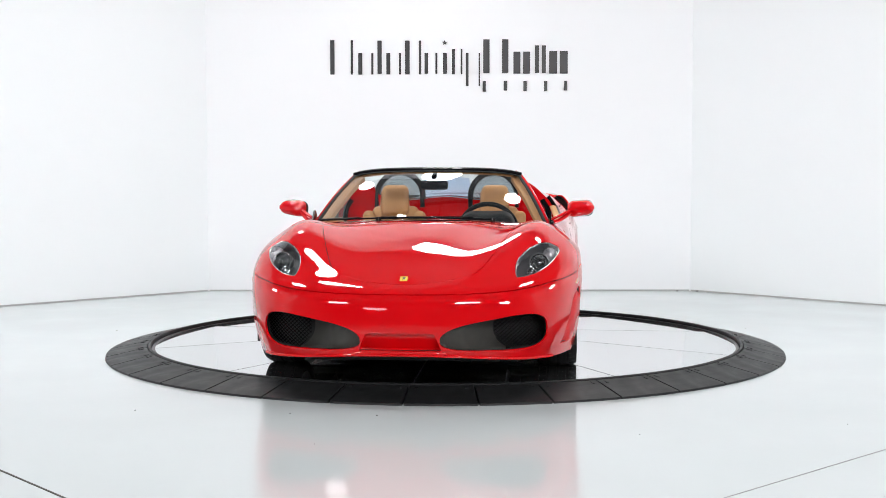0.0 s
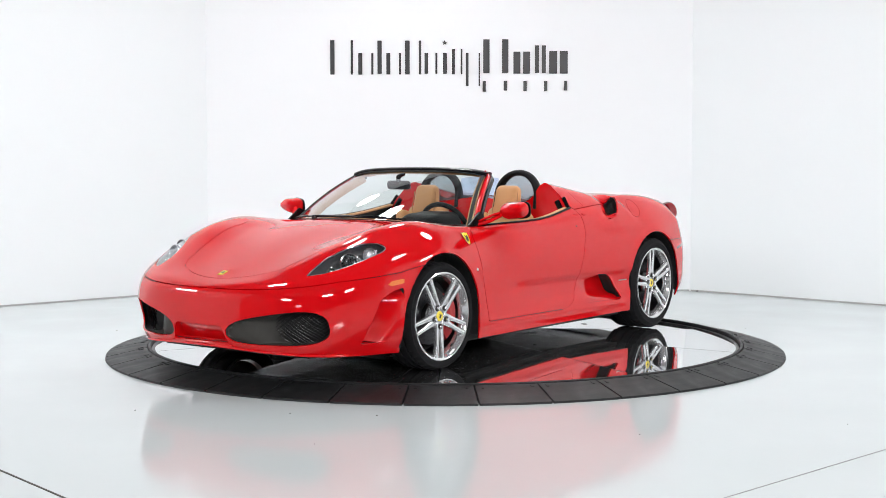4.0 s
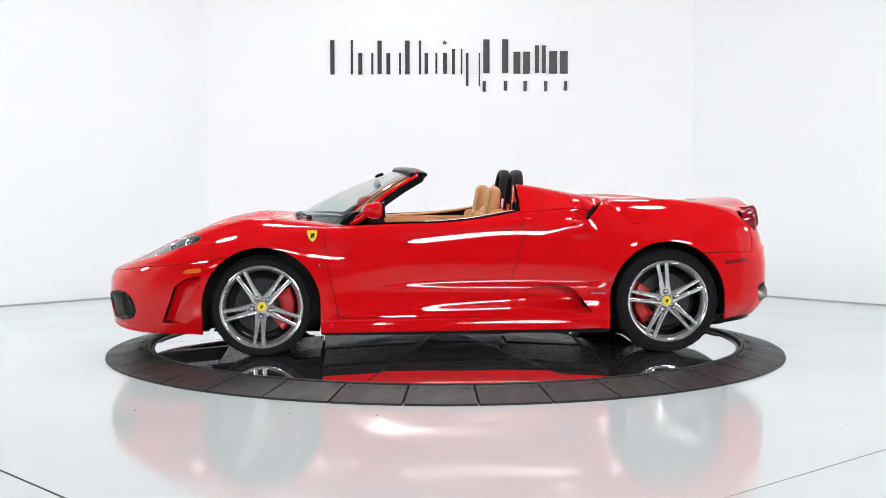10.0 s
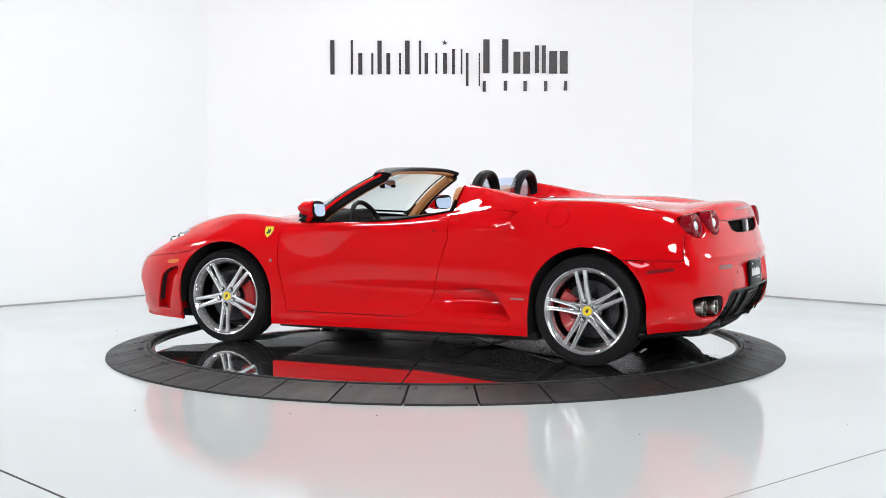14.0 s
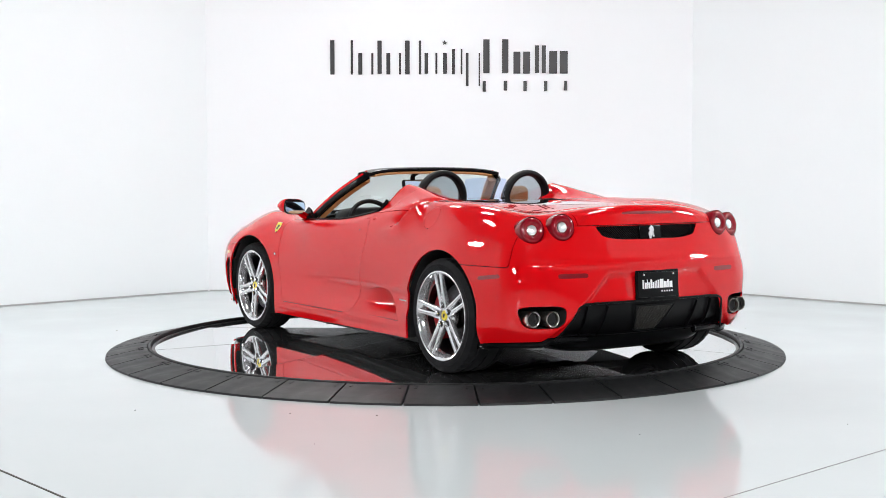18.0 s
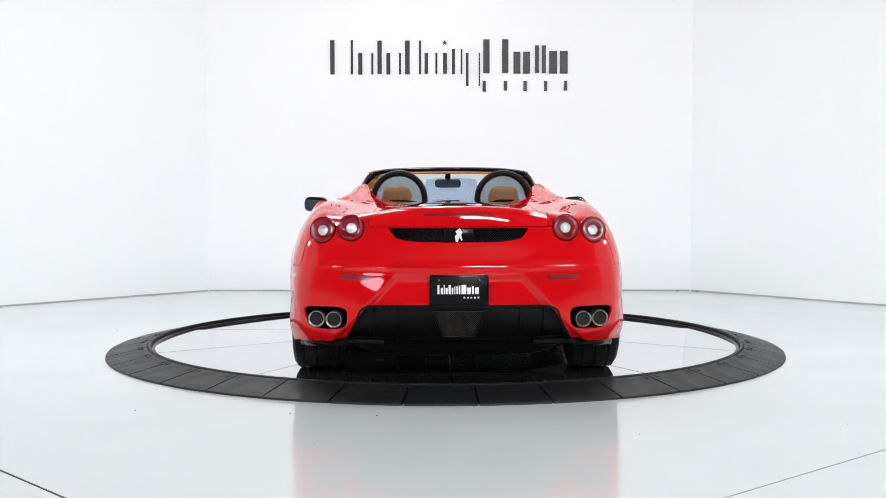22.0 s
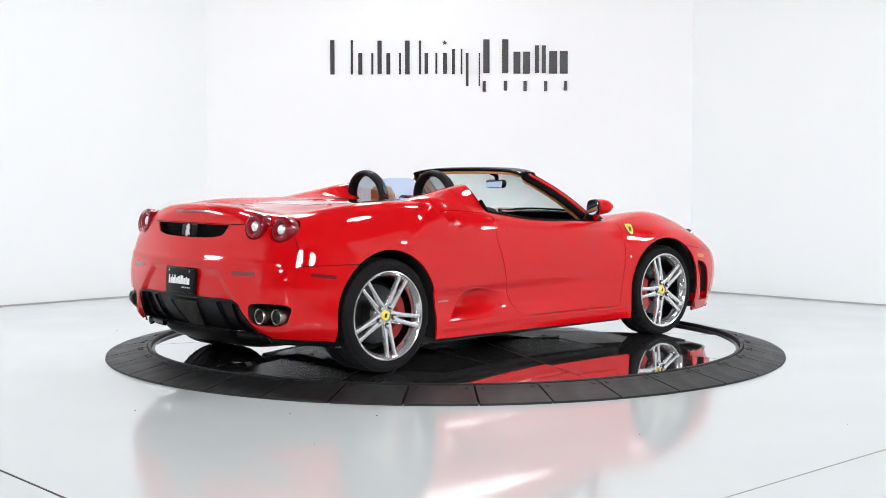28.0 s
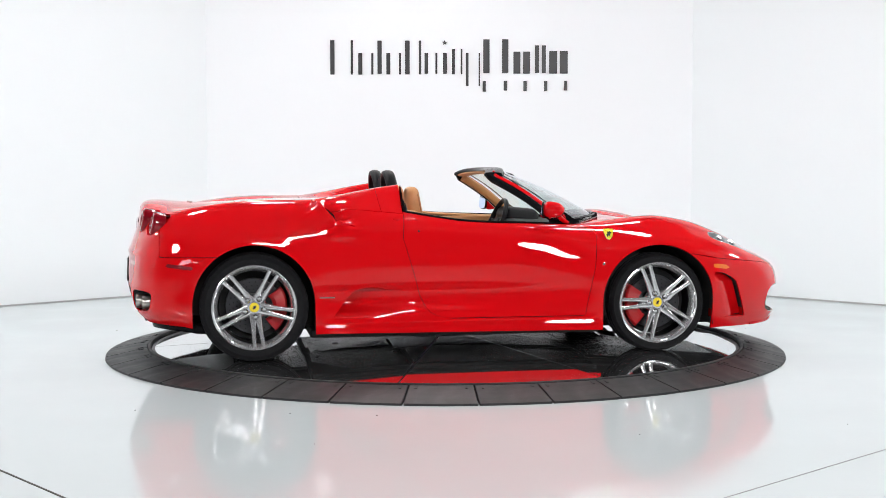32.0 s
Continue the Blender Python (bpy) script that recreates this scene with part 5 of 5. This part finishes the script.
    prof = [(.118, .022), (.118, .050), (.140, .064), (.194, .060), (.206, .045), (.206, -.030), (.120, -.030)]
    bm = bmesh.new()
    rings = []
    for i in range(13):
        a = a0 + 84 * i / 12
        sh = 1 - 0.10 * abs(i / 6 - 1) ** 3
        rings.append([bm.verts.new(at(a, r * sh if r < .15 else r, h * (1 - 0.25 * abs(i / 6 - 1) ** 4))) for r, h in prof])
    for p, q in zip(rings, rings[1:]):
        for i in range(len(prof)):
            bm.faces.new((p[i], p[(i + 1) % len(prof)], q[(i + 1) % len(prof)], q[i]))
    bm.faces.new(rings[0])
    bm.faces.new(rings[-1][::-1])
    part("brake_caliper", bm, CALIPER, rim, "red brake caliper")
    bm = bmesh.new()
    hole_me = lathe([(.0042, .0165), (0, .0166)], 8)
    tmp = bpy.data.meshes.new("tmp")
    hole_me.to_mesh(tmp)
    hole_me.free()
    for k in range(24):
        for j, r in enumerate((.105, .128, .150)):
            a = 2 * math.pi * (k + j / 3) / 24
            tmp2 = tmp.copy()
            tmp2.transform(Matrix.Translation((r * math.cos(a), r * math.sin(a), 0)))
            bm.from_mesh(tmp2)
            bpy.data.meshes.remove(tmp2)
    bpy.data.meshes.remove(tmp)
    tagged(part("disc_hole", bm, MATT, rim), kind="stuff")
    return rim


wheel(1, 1.3, .319, .321, .225, .8345, -94.5, -8, "polished five-spoke alloy wheel")
wheel(1, -1.3, .335, .336, .285, .8125, 99, 187, "polished five-spoke alloy wheel")
wheel(-1, 1.3, .319, .321, .225, .8345, 109.5, 188, "polished five-spoke alloy wheel")
wheel(-1, -1.3, .335, .336, .285, .8125, -83.5, -7, "polished five-spoke alloy wheel")


# ---- windscreen and its frame ----
def screen(u, v):
    yb, yt = .757 * u, .560 * u
    b = np.array([1.10 - .60 * yb * yb, yb, .868 - .042 * u * u])
    t = np.array([.415 - .085 * u * u, yt, 1.177 - .012 * u * u - .022 * u ** 6])
    bulge = 0.022 * math.sin(math.pi * v)
    return b + (t - b) * v + np.array([0.5, 0, 0.87]) * bulge


verts = [screen(u, v) for v in np.linspace(0, 1, 17) for u in np.linspace(-1, 1, 33)]
quads = [(i * 33 + j, i * 33 + j + 1, (i + 1) * 33 + j + 1, (i + 1) * 33 + j) for i in range(16) for j in range(32)]
ws = link("windscreen", mesh_from("windscreen", verts, quads, GLASS), car, "clear curved windscreen")
ws.visible_shadow = False
for s in (1, -1):
    side = [screen(s, v) for v in np.linspace(0, 1, 9)]
    outer = [p + np.array([-.026, .009 * s, -.010]) for p in side]
    outer[0] = outer[0] + np.array([.03, .012 * s, -.012])
    corner = [np.array([.292, .530 * s, 1.168])]
    part("windscreen_pillar", sweep(outer + corner, [.0175] * 7 + [.017, .016, .010], [.019] * 8 + [.016, .010], n=14, up=(0.55, 0, 0.83), power=2.6), RED, car, "red windscreen pillar")
    seal = [p + np.array([-.052, .015 * s, -.026]) for p in side[1:]] + [np.array([.262, .540 * s, 1.140])]
    part("pillar_seal", sweep(seal, .017, .024, n=10, up=(0.55, 0, 0.83), power=3), BLACK, car, "black door seal")
    trim = [p + np.array([-.036, -.026 * s, -.024]) for p in side]
    part("pillar_trim", sweep(trim, .036, .028, n=10, up=(0.55, 0, 0.83), power=3), LEATHER, car, "tan pillar trim")
    band = [screen(s * .988, v) + np.array([.004, 0, .005]) for v in np.linspace(0, 1, 12)]
    part("screen_border", sweep(band, .012, .003, n=6, up=(0.5, 0, 0.87)), MATT, car)
    # black corner behind the pillar's foot
    part("mirror_sail", outline_prism([(.815, .835), (.60, .835), (.665, .90), (.70, .915)], .012, Matrix(((1, 0, 0, 0), (0, 0, 1, .778 * s - .006), (0, 1, 0, 0), (0, 0, 0, 1)))), BLACK, car, smooth=False)
head = [screen(u, 1.0) + np.array([-.045, 0, .004]) for u in np.linspace(-1, 1, 21)]
part("windscreen_header", sweep(head, .062, .018, n=14, up=(0, 0, 1), power=3), BLACK, car, "black header rail above the windscreen")
part("header_trim", sweep([p + np.array([-.01, 0, -.020]) for p in head[1:-1]], .050, .010, n=10, up=(0, 0, 1), power=3), LEATHER, car, "tan header trim")
part("screen_border", sweep([screen(u, .985) + np.array([.002, 0, .004]) for u in np.linspace(-1, 1, 21)], .016, .003, n=6, up=(0.5, 0, 0.87)), MATT, car)
part("cowl", sweep([screen(u, 0.0) + np.array([.008, 0, -.006]) for u in np.linspace(-1, 1, 25)], .030, .010, n=8, up=(0, 0, 1)), BLACK, car, "black cowl below the windscreen")
for y0, y1, v1 in ((.42, -.26, .015), (-.30, -.72, .035)):
    a = screen(y0 / .757, .01) + np.array([.02, 0, .012])
    b = screen(y1 / .757, v1) + np.array([.014, 0, .012])
    mid = screen((y0 + y1) / 2 / .757, v1 * .5) + np.array([.018, 0, .012])
    arm = part("wiper", sweep(smooth_path([a, mid, b], 6), .008, .006, n=8), BLACK, car, "black windscreen wiper")
    part("wiper_blade", sweep(smooth_path([screen((y0 - .12) / .757, .012) + np.array([.006, 0, .014]), screen((y0 + y1) / 2 / .757, v1 * .4) + np.array([.004, 0, .014]), screen((y1 - .03) / .757, v1) + np.array([.004, 0, .012])], 6), .005, .009, n=6), BLACK, arm)
    part("wiper_pivot", lathe([(0, .03), (.014, .028), (.018, .01), (.02, -.01)], 16, Matrix.Translation(a - np.array([0, 0, .02]))), BLACK, arm)
mir = part("interior_mirror", rbox((.046, .19, .080), .022, 4, pose(.545, .0, 1.078, 0, 8, 0), taper=lambda c: (c.x, c.y, c.z * (1 - .25 * abs(c.y) / .1))), BLACK, car, "black interior mirror")
part("mirror_stalk", sweep(smooth_path([(.50, 0, 1.150), (.545, 0, 1.135), (.552, 0, 1.10)], 5), .012, .02, n=8, up=(0, 1, 0)), BLACK, mir)
part("mirror_face", rbox((.003, .165, .050), .001, 1, pose(.521, .0, 1.076, 0, 8, 0)), MIRROR, mir)

# ---- roll hoops and wind deflector ----
for s in (1, -1):
    arc = [(-.372 - .02 * math.sin(a), (.347 + .170 * math.cos(a)) * s, .990 + .168 * math.sin(a)) for a in np.linspace(0, math.pi, 25)]
    arc = [(-.36, arc[0][1], .90)] + arc + [(-.36, arc[-1][1], .90)]
    hoop = part("roll_hoop", sweep(arc, .021, .038, n=16, up=(1, 0, 0), power=2.4), DARK_LEATHER, car, "black padded roll hoop")
    pts = [((.347 + .152 * math.cos(a)), .990 + .150 * math.sin(a)) for a in np.linspace(0, math.pi, 21)] + [(.195, .93), (.499, .93)]
    g = part("hoop_glass", outline_prism([(y * s, z) for y, z in pts], .005, Matrix(((0, 0, 1, -.385), (1, 0, 0, 0), (0, 1, 0, 0), (0, 0, 0, 1)))), SMOKE, hoop, "smoked glass in the hoop", smooth=False)
    g.visible_shadow = False
g = part("wind_deflector", outline_prism([(-.185, .93), (.185, .93), (.178, 1.06), (.165, 1.118), (.08, 1.126), (-.08, 1.126), (-.165, 1.118), (-.178, 1.06)], .005, Matrix(((0, 0, 1, -.395), (1, 0, 0, 0), (0, 1, 0, 0), (0, 0, 0, 1)))), BLUE_GLASS, car, "blue-tinted glass wind deflector", smooth=False)
g.visible_shadow = False

# ---- bulkhead, door tops ----
cut_pts = sorted({(round(skin.co[i][1], 4), round(skin.co[i][2], 4)) for f in groups["headrest_fairing"] + groups["fairing_front"] + groups["rear_wing"] for i in f if abs(skin.co[i][0] + .36) < 2e-3 and skin.w[i] > 5.6})
ys, zs = np.array([p[0] for p in cut_pts]), np.array([p[1] for p in cut_pts])
bm = bmesh.new()
yy = np.linspace(-.80, .80, 65)
zz = np.interp(np.abs(yy), ys, zs)
cols = [[bm.verts.new((-.362 + .02 * (1 - t) + .07 * t, y, z - .004 - (z - .45) * t)) for t in (0, .05, .5, 1)] for y, z in zip(yy, zz)]
for a, b in zip(cols, cols[1:]):
    for i in range(3):
        bm.faces.new((a[i], b[i], b[i + 1], a[i + 1]))
part("bulkhead", bm, RED, car, "red body panel behind the seats")


def row_at(w, x0, x1, dy=0.0, dz=0.0):
    k = np.clip(np.searchsorted(WI, w) - 1, 0, len(WI) - 2)
    t = (w - WI[k]) / (WI[k + 1] - WI[k])
    line = S[k] * (1 - t) + S[k + 1] * t
    return np.array([p + np.array([0, dy, dz]) for p in line if x0 <= p[0] <= x1])


for s in (1, -1):
    m = np.array([1, s, 1])
    part("waist_seal", sweep(row_at(5.80, -.345, .80, -.004, .004) * m, .010, .008, n=8), BLACK, car, "black seal along the door top")
    part("door_post_seal", sweep([(-.325, .805 * s, .87), (-.338, .79 * s, .92), (-.352, .745 * s, .985)], .014, .012, n=8, up=(1, 0, 0)), BLACK, car)
    card = part("door_card", rbox((1.12, .050, .40), .018, 2, pose(.21, .775 * s, .63)), LEATHER, car, "tan leather door lining")
    part("armrest", rbox((.55, .07, .06), .022, 3, pose(.12, .735 * s, .62)), LEATHER, card)
    part("door_cap", sweep(row_at(5.92, -.33, .74, -.018, -.006) * m, .024, .010, n=8), LEATHER, card)
    part("shut_trim", sweep([(-.30, .75 * s, .80), (-.33, .74 * s, .90), (-.34, .70 * s, .96)], .02, .02, n=8, up=(1, 0, 0)), BLACK, car)

# ---- interior ----
tub = part("cabin_floor", rbox((1.75, 1.50, .03), m=pose(.40, 0, .24)), CARPET, car, "black carpet")
part("cabin_side", rbox((1.7, .03, .45), m=pose(.36, .80, .45)), CARPET, tub)
part("cabin_side", rbox((1.7, .03, .45), m=pose(.36, -.80, .45)), CARPET, tub)
dash = part("dashboard", rbox((.56, 1.46, .22), .06, 4, pose(.785, 0, .722), taper=lambda c: (c.x + (.10 * (1 - (c.y / .73) ** 2) if c.x > 0 else 0), c.y, c.z - (0.02 if c.x > 0 else 0))), DARK_LEATHER, car, "black leather dashboard")
part("binnacle", rbox((.26, .40, .11), .050, 4, pose(.665, .362, .848, 0, 5, 0), taper=lambda c: (c.x, c.y * (1 - .25 * (c.z > 0)), c.z)), DARK_LEATHER, dash, "hood over the instruments")
part("dash_trim", rbox((.03, 1.36, .10), .012, 2, pose(.515, 0, .70)), LEATHER, dash)
for y in (-.06, .06, -.52, .62):
    part("air_vent", lathe([(.036, -.01), (.036, .01), (.030, .012), (.028, .004), (0, .002)], 24, pose(.495, y, .73, 0, -90, 0)), CHROME, dash)
part("tunnel", rbox((1.15, .24, .30), .05, 3, pose(.22, 0, .40)), DARK_LEATHER, car, "black centre tunnel")
sw = part("steering_wheel", sweep([(.500 + .19 * math.sin(a) * math.sin(radians(22)), .362 + .19 * math.cos(a), .778 + .19 * math.sin(a) * math.cos(radians(22))) for a in np.linspace(0, 2 * math.pi, 48, endpoint=False)], .016, .018, n=10, up=(-.93, .0, .37), closed=True), DARK_LEATHER, car, "black leather steering wheel")
part("wheel_hub", lathe([(.062, -.05), (.066, 0), (.055, .018), (0, .024)], 28, pose(.513, .362, .775, 0, -90 - 22 + 44, 0)), DARK_LEATHER, sw)
for a in (10, 170, 270):
    ca, sa = math.cos(radians(a)), math.sin(radians(a))
    part("wheel_spoke", sweep([(.510 + .05 * sa * .37, .362 + .05 * ca, .775 + .05 * sa * .93), (.500 + .185 * sa * .37, .362 + .185 * ca, .778 + .185 * sa * .93)], .016, .007, n=8, up=(1, 0, 0.3)), DARK_LEATHER, sw)
part("steering_column", sweep([(.52, .362, .77), (.74, .362, .69)], .05, n=14, up=(0, 1, 0)), DARK_LEATHER, sw)


def seat(s):
    y = .362 * s

    def back_shape(c):
        t = (c.z + .26) / .52
        return (c.x - .11 * t, c.y * (1.0 - .16 * t * t), c.z)

    back = part("seat", rbox((.11, .40, .52), .045, 4, pose(-.145, y, .655), taper=back_shape), LEATHER, car, "tan leather bucket seat")
    part("headrest", rbox((.105, .205, .235), .042, 4, pose(-.225, y, .952, 0, -8, 0), taper=lambda c: (c.x * (1 - .2 * (c.z > 0)), c.y * (1 + (.06 if c.z < 0 else -.08)), c.z)), LEATHER, back, "padded headrest")
    part("headrest_piping", sweep([(-.172 - .040 * ((z - .85) / .2), y + dy, z) for dy, z in ((.098, 1.02), (.104, .90), (.085, .848), (0, .842), (-.085, .848), (-.104, .90), (-.098, 1.02))], .0035, n=6, up=(1, 0, 0)), STITCH, back)
    for q in (-1, 1):
        part("shoulder_bolster", rbox((.12, .085, .40), .038, 4, pose(-.150, y + q * .168, .685, q * -6, -10, 0)), LEATHER, back)
        part("thigh_bolster", rbox((.48, .075, .12), .034, 3, pose(.12, y + q * .185, .43)), LEATHER, back)
    part("cushion", rbox((.50, .38, .14), .05, 3, pose(.12, y, .40, 0, -6, 0)), LEATHER, back)
    for k in range(4):
        part("stitch_line", sweep([(-.088 - .11 * ((z - .395) / .52), y + (k - 1.5) * .055, z) for z in (.50, .60, .72, .80)], .003, n=5, up=(1, 0, 0)), STITCH, back)


seat(1)
seat(-1)

# ---- door mirrors ----
for s in (1, -1):
    def shape(c):
        f = (c.x + .065) / .13
        g = (c.y + .1) / .2
        return (c.x, c.y * (1 - .12 * f), c.z * (1 - .34 * f) * (1 - .18 * g) + .004 * g)

    flip = Matrix.Diagonal((1, s, 1, 1))
    toe = 5 if s > 0 else 22
    seat_m = Matrix.Translation((0, .014, 0)) @ flip @ pose(.600, .962, .925, 4, 0, toe)
    bm = rbox((.135, .185, .132), .050, 6, taper=shape)
    bm.transform(seat_m)
    house = part("door_mirror", bm, RED, car, "red door mirror")

    def oval(hw, hh):
        """The drop-shaped outline of the glass, narrower towards the door."""
        pts = []
        for a in np.linspace(0, 2 * math.pi, 36, endpoint=False):
            c, d = math.cos(a), math.sin(a)
            c, d = math.copysign(abs(c) ** .62, c), math.copysign(abs(d) ** .62, d)
            pts.append((hw * c, hh * d * (1 - .16 * (1 - c) / 2)))
        return pts

    up_right = Matrix(((0, 0, -1, 0), (1, 0, 0, 0), (0, 1, 0, 0), (0, 0, 0, 1)))
    bm = outline_prism(oval(.084, .058), .010, seat_m @ pose(-.0590, .002, 0) @ up_right, .002)
    part("mirror_rim", bm, BLACK, house)
    bm = outline_prism(oval(.078, .052), .005, seat_m @ pose(-.0680, .002, 0, 0, 7, 0) @ up_right, .001)
    part("mirror_glass", bm, MIRROR, house, "blue-tinted mirror glass", smooth=False)
    for dz, r in ((0.0, .016), (.028, .011)):
        pth = np.array(smooth_path([(.735 - dz, .775, .835 + dz * .6), (.69, .83, .855 + dz), (.625, .90, .905 + dz * .5)], 6)) * np.array([1, s, 1]) + np.linspace(0, 1, 13)[:, None] * np.array([0, .014, 0])
        part("mirror_stalk", sweep(pth, r * 1.3, r * .8, n=10), RED, house)
    part("mirror_foot", rbox((.10, .03, .03), .010, 2, pose(.71, .785 * s, .842)), BLACK, house)

# ---- badges, handles and small fittings ----
SHIELD = [(-.026, .036), (-.014, .033), (0, .037), (.014, .033), (.026, .036), (.027, .012), (.021, -.012), (.010, -.030), (0, -.038), (-.010, -.030), (-.021, -.012), (-.027, .012)]
for s in (1, -1):
    p, n = on_side(.979, .763, 3.5, 6, s)
    sh = part("shield_badge", outline_prism([(x * 1.18, y * 1.18) for x, y in SHIELD], .003, stuck_on(p, n, .001)), YELLOW, car, "yellow shield badge", smooth=False)
    fig = [(-.008, -.022), (0, -.010), (.008, -.020), (.008, -.004), (.016, .006), (.008, .020), (-.001, .012), (-.011, .020), (-.006, .004), (-.014, -.006)]
    part("badge_figure", outline_prism([(x * 1.1, y * 1.1) for x, y in fig], .002, stuck_on(p, n, .0038)), INK, sh, "plain dark emblem", smooth=False)
    part("badge_edge", sweep([stuck_on(p, n, .003) @ Vector((x * 1.18, y * 1.18, 0)) for x, y in SHIELD], .0016, n=6, up=tuple(n), closed=True), CHROME, sh)
    p, n = on_side(.935, .575, 2, 5, s)
    part("small_badge", lathe([(0, .004), (.009, .003), (.011, 0)], 16, stuck_on(p, n, .0005)), CHROME, car)
    p, n = on_side(-.855, .388, 1, 4, s)
    part("script_badge", rbox((.105, .008, .003), .001, 1, stuck_on(p, n, .0018)), STEEL, car, "small grey bar badge", smooth=False)
    p, n = on_side(-.268, .795, 3, 6, s)
    part("door_lock", lathe([(0, .002), (.005, .002), (.0065, 0)], 16, stuck_on(p, n, .0005)), MATT, car)
    for hx, hl in ((-.318, .075), (-.405, .050)):
        p, n = on_side(hx, .872, 4, 6, s)
        bm = bmesh.new()
        bmesh.ops.create_uvsphere(bm, u_segments=20, v_segments=10, radius=1.0)
        bm.transform(stuck_on(p, n, -.002) @ Matrix.Diagonal((hl / 2, .013, .009, 1)))
        part("door_handle", bm, RED, car)
for k, width in enumerate((.030, .018, .014, .014, .020, .014, .012)):
    y = .085 - .028 * k
    near = np.argmin((S[..., 0] + 1.70) ** 2 + (S[..., 1] - abs(y)) ** 2 + (S[..., 2] < .85) * 9)
    p, n = Vector(S.reshape(-1, 3)[near]), Vector(NRM.reshape(-1, 3)[near])
    part("script_bar", rbox((.026, width, .004), .001, 1, Matrix.Translation((p.x, y, p.z + .002)) @ pose(0, 0, 0, 0, math.degrees(math.atan2(n.x, n.z)), 0)), STEEL, car, "small raised metal bar", smooth=False)
bz = S[:, 0]
k = np.argmin(np.abs(bz[:, 0] - 2.165))
bp, bn = Vector(S[k, 0]), Vector(NRM[k, 0])
mb = Matrix.Translation(bp) @ Matrix(((0, -bn.z * -1, bn.x, 0), (1, 0, 0, 0), (0, bn.x, bn.z, 0), (0, 0, 0, 1)))
e1 = Vector((0, 1, 0))
e2 = bn.cross(e1)
mb = Matrix.Translation(bp + bn * .001) @ Matrix((e1, e2, bn)).transposed().to_4x4()
bb = part("bonnet_badge", rbox((.042, .052, .003), .001, 1, mb), YELLOW, car, "small yellow bonnet badge", smooth=False)
part("badge_figure", outline_prism([(-.007, -.014), (0, -.006), (.007, -.013), (.007, .002), (.011, .008), (.003, .014), (-.008, .010), (-.004, .002)], .002, mb @ Matrix.Translation((0, 0, .0016))), INK, bb, smooth=False)


# ---- the turning of the disc, with the car on it ----
TURN = [(0, -95.4), (1, -103.66), (2, -111.7), (3, -119.4), (4, -127.2), (5, -135.2), (6, -143.4), (7, -151.8), (8, -160.1), (9, -168.1), (10, -175.6),
        (11, -182.4), (12, -189.6), (13, -197.1), (14, -205.4), (15, -213.5), (16, -221.4), (17, -229.3), (18, -237.0), (19, -244.7), (20, -252.5),
        (21, -260.6), (22, -268.8), (23, -277.3), (24, -285.7), (25, -293.6), (26, -301.1), (27, -308.9), (28, -317.0), (29, -325.4), (30, -333.9), (31, -342.0), (32, -349.9)]


def motions():
    off = Vector((-0.0673, -0.0300, 0))
    rows = []
    for t, a in TURN:
        p = Matrix.Rotation(radians(a), 3, "Z") @ off
        rows.append((t, pose(p.x, p.y, DECK + 0.0015, 0, 0, a)))
    walk(car, rows)
    walk(platform, [(t, pose(0, 0, 0, 0, 0, a)) for t, a in TURN])


motions()
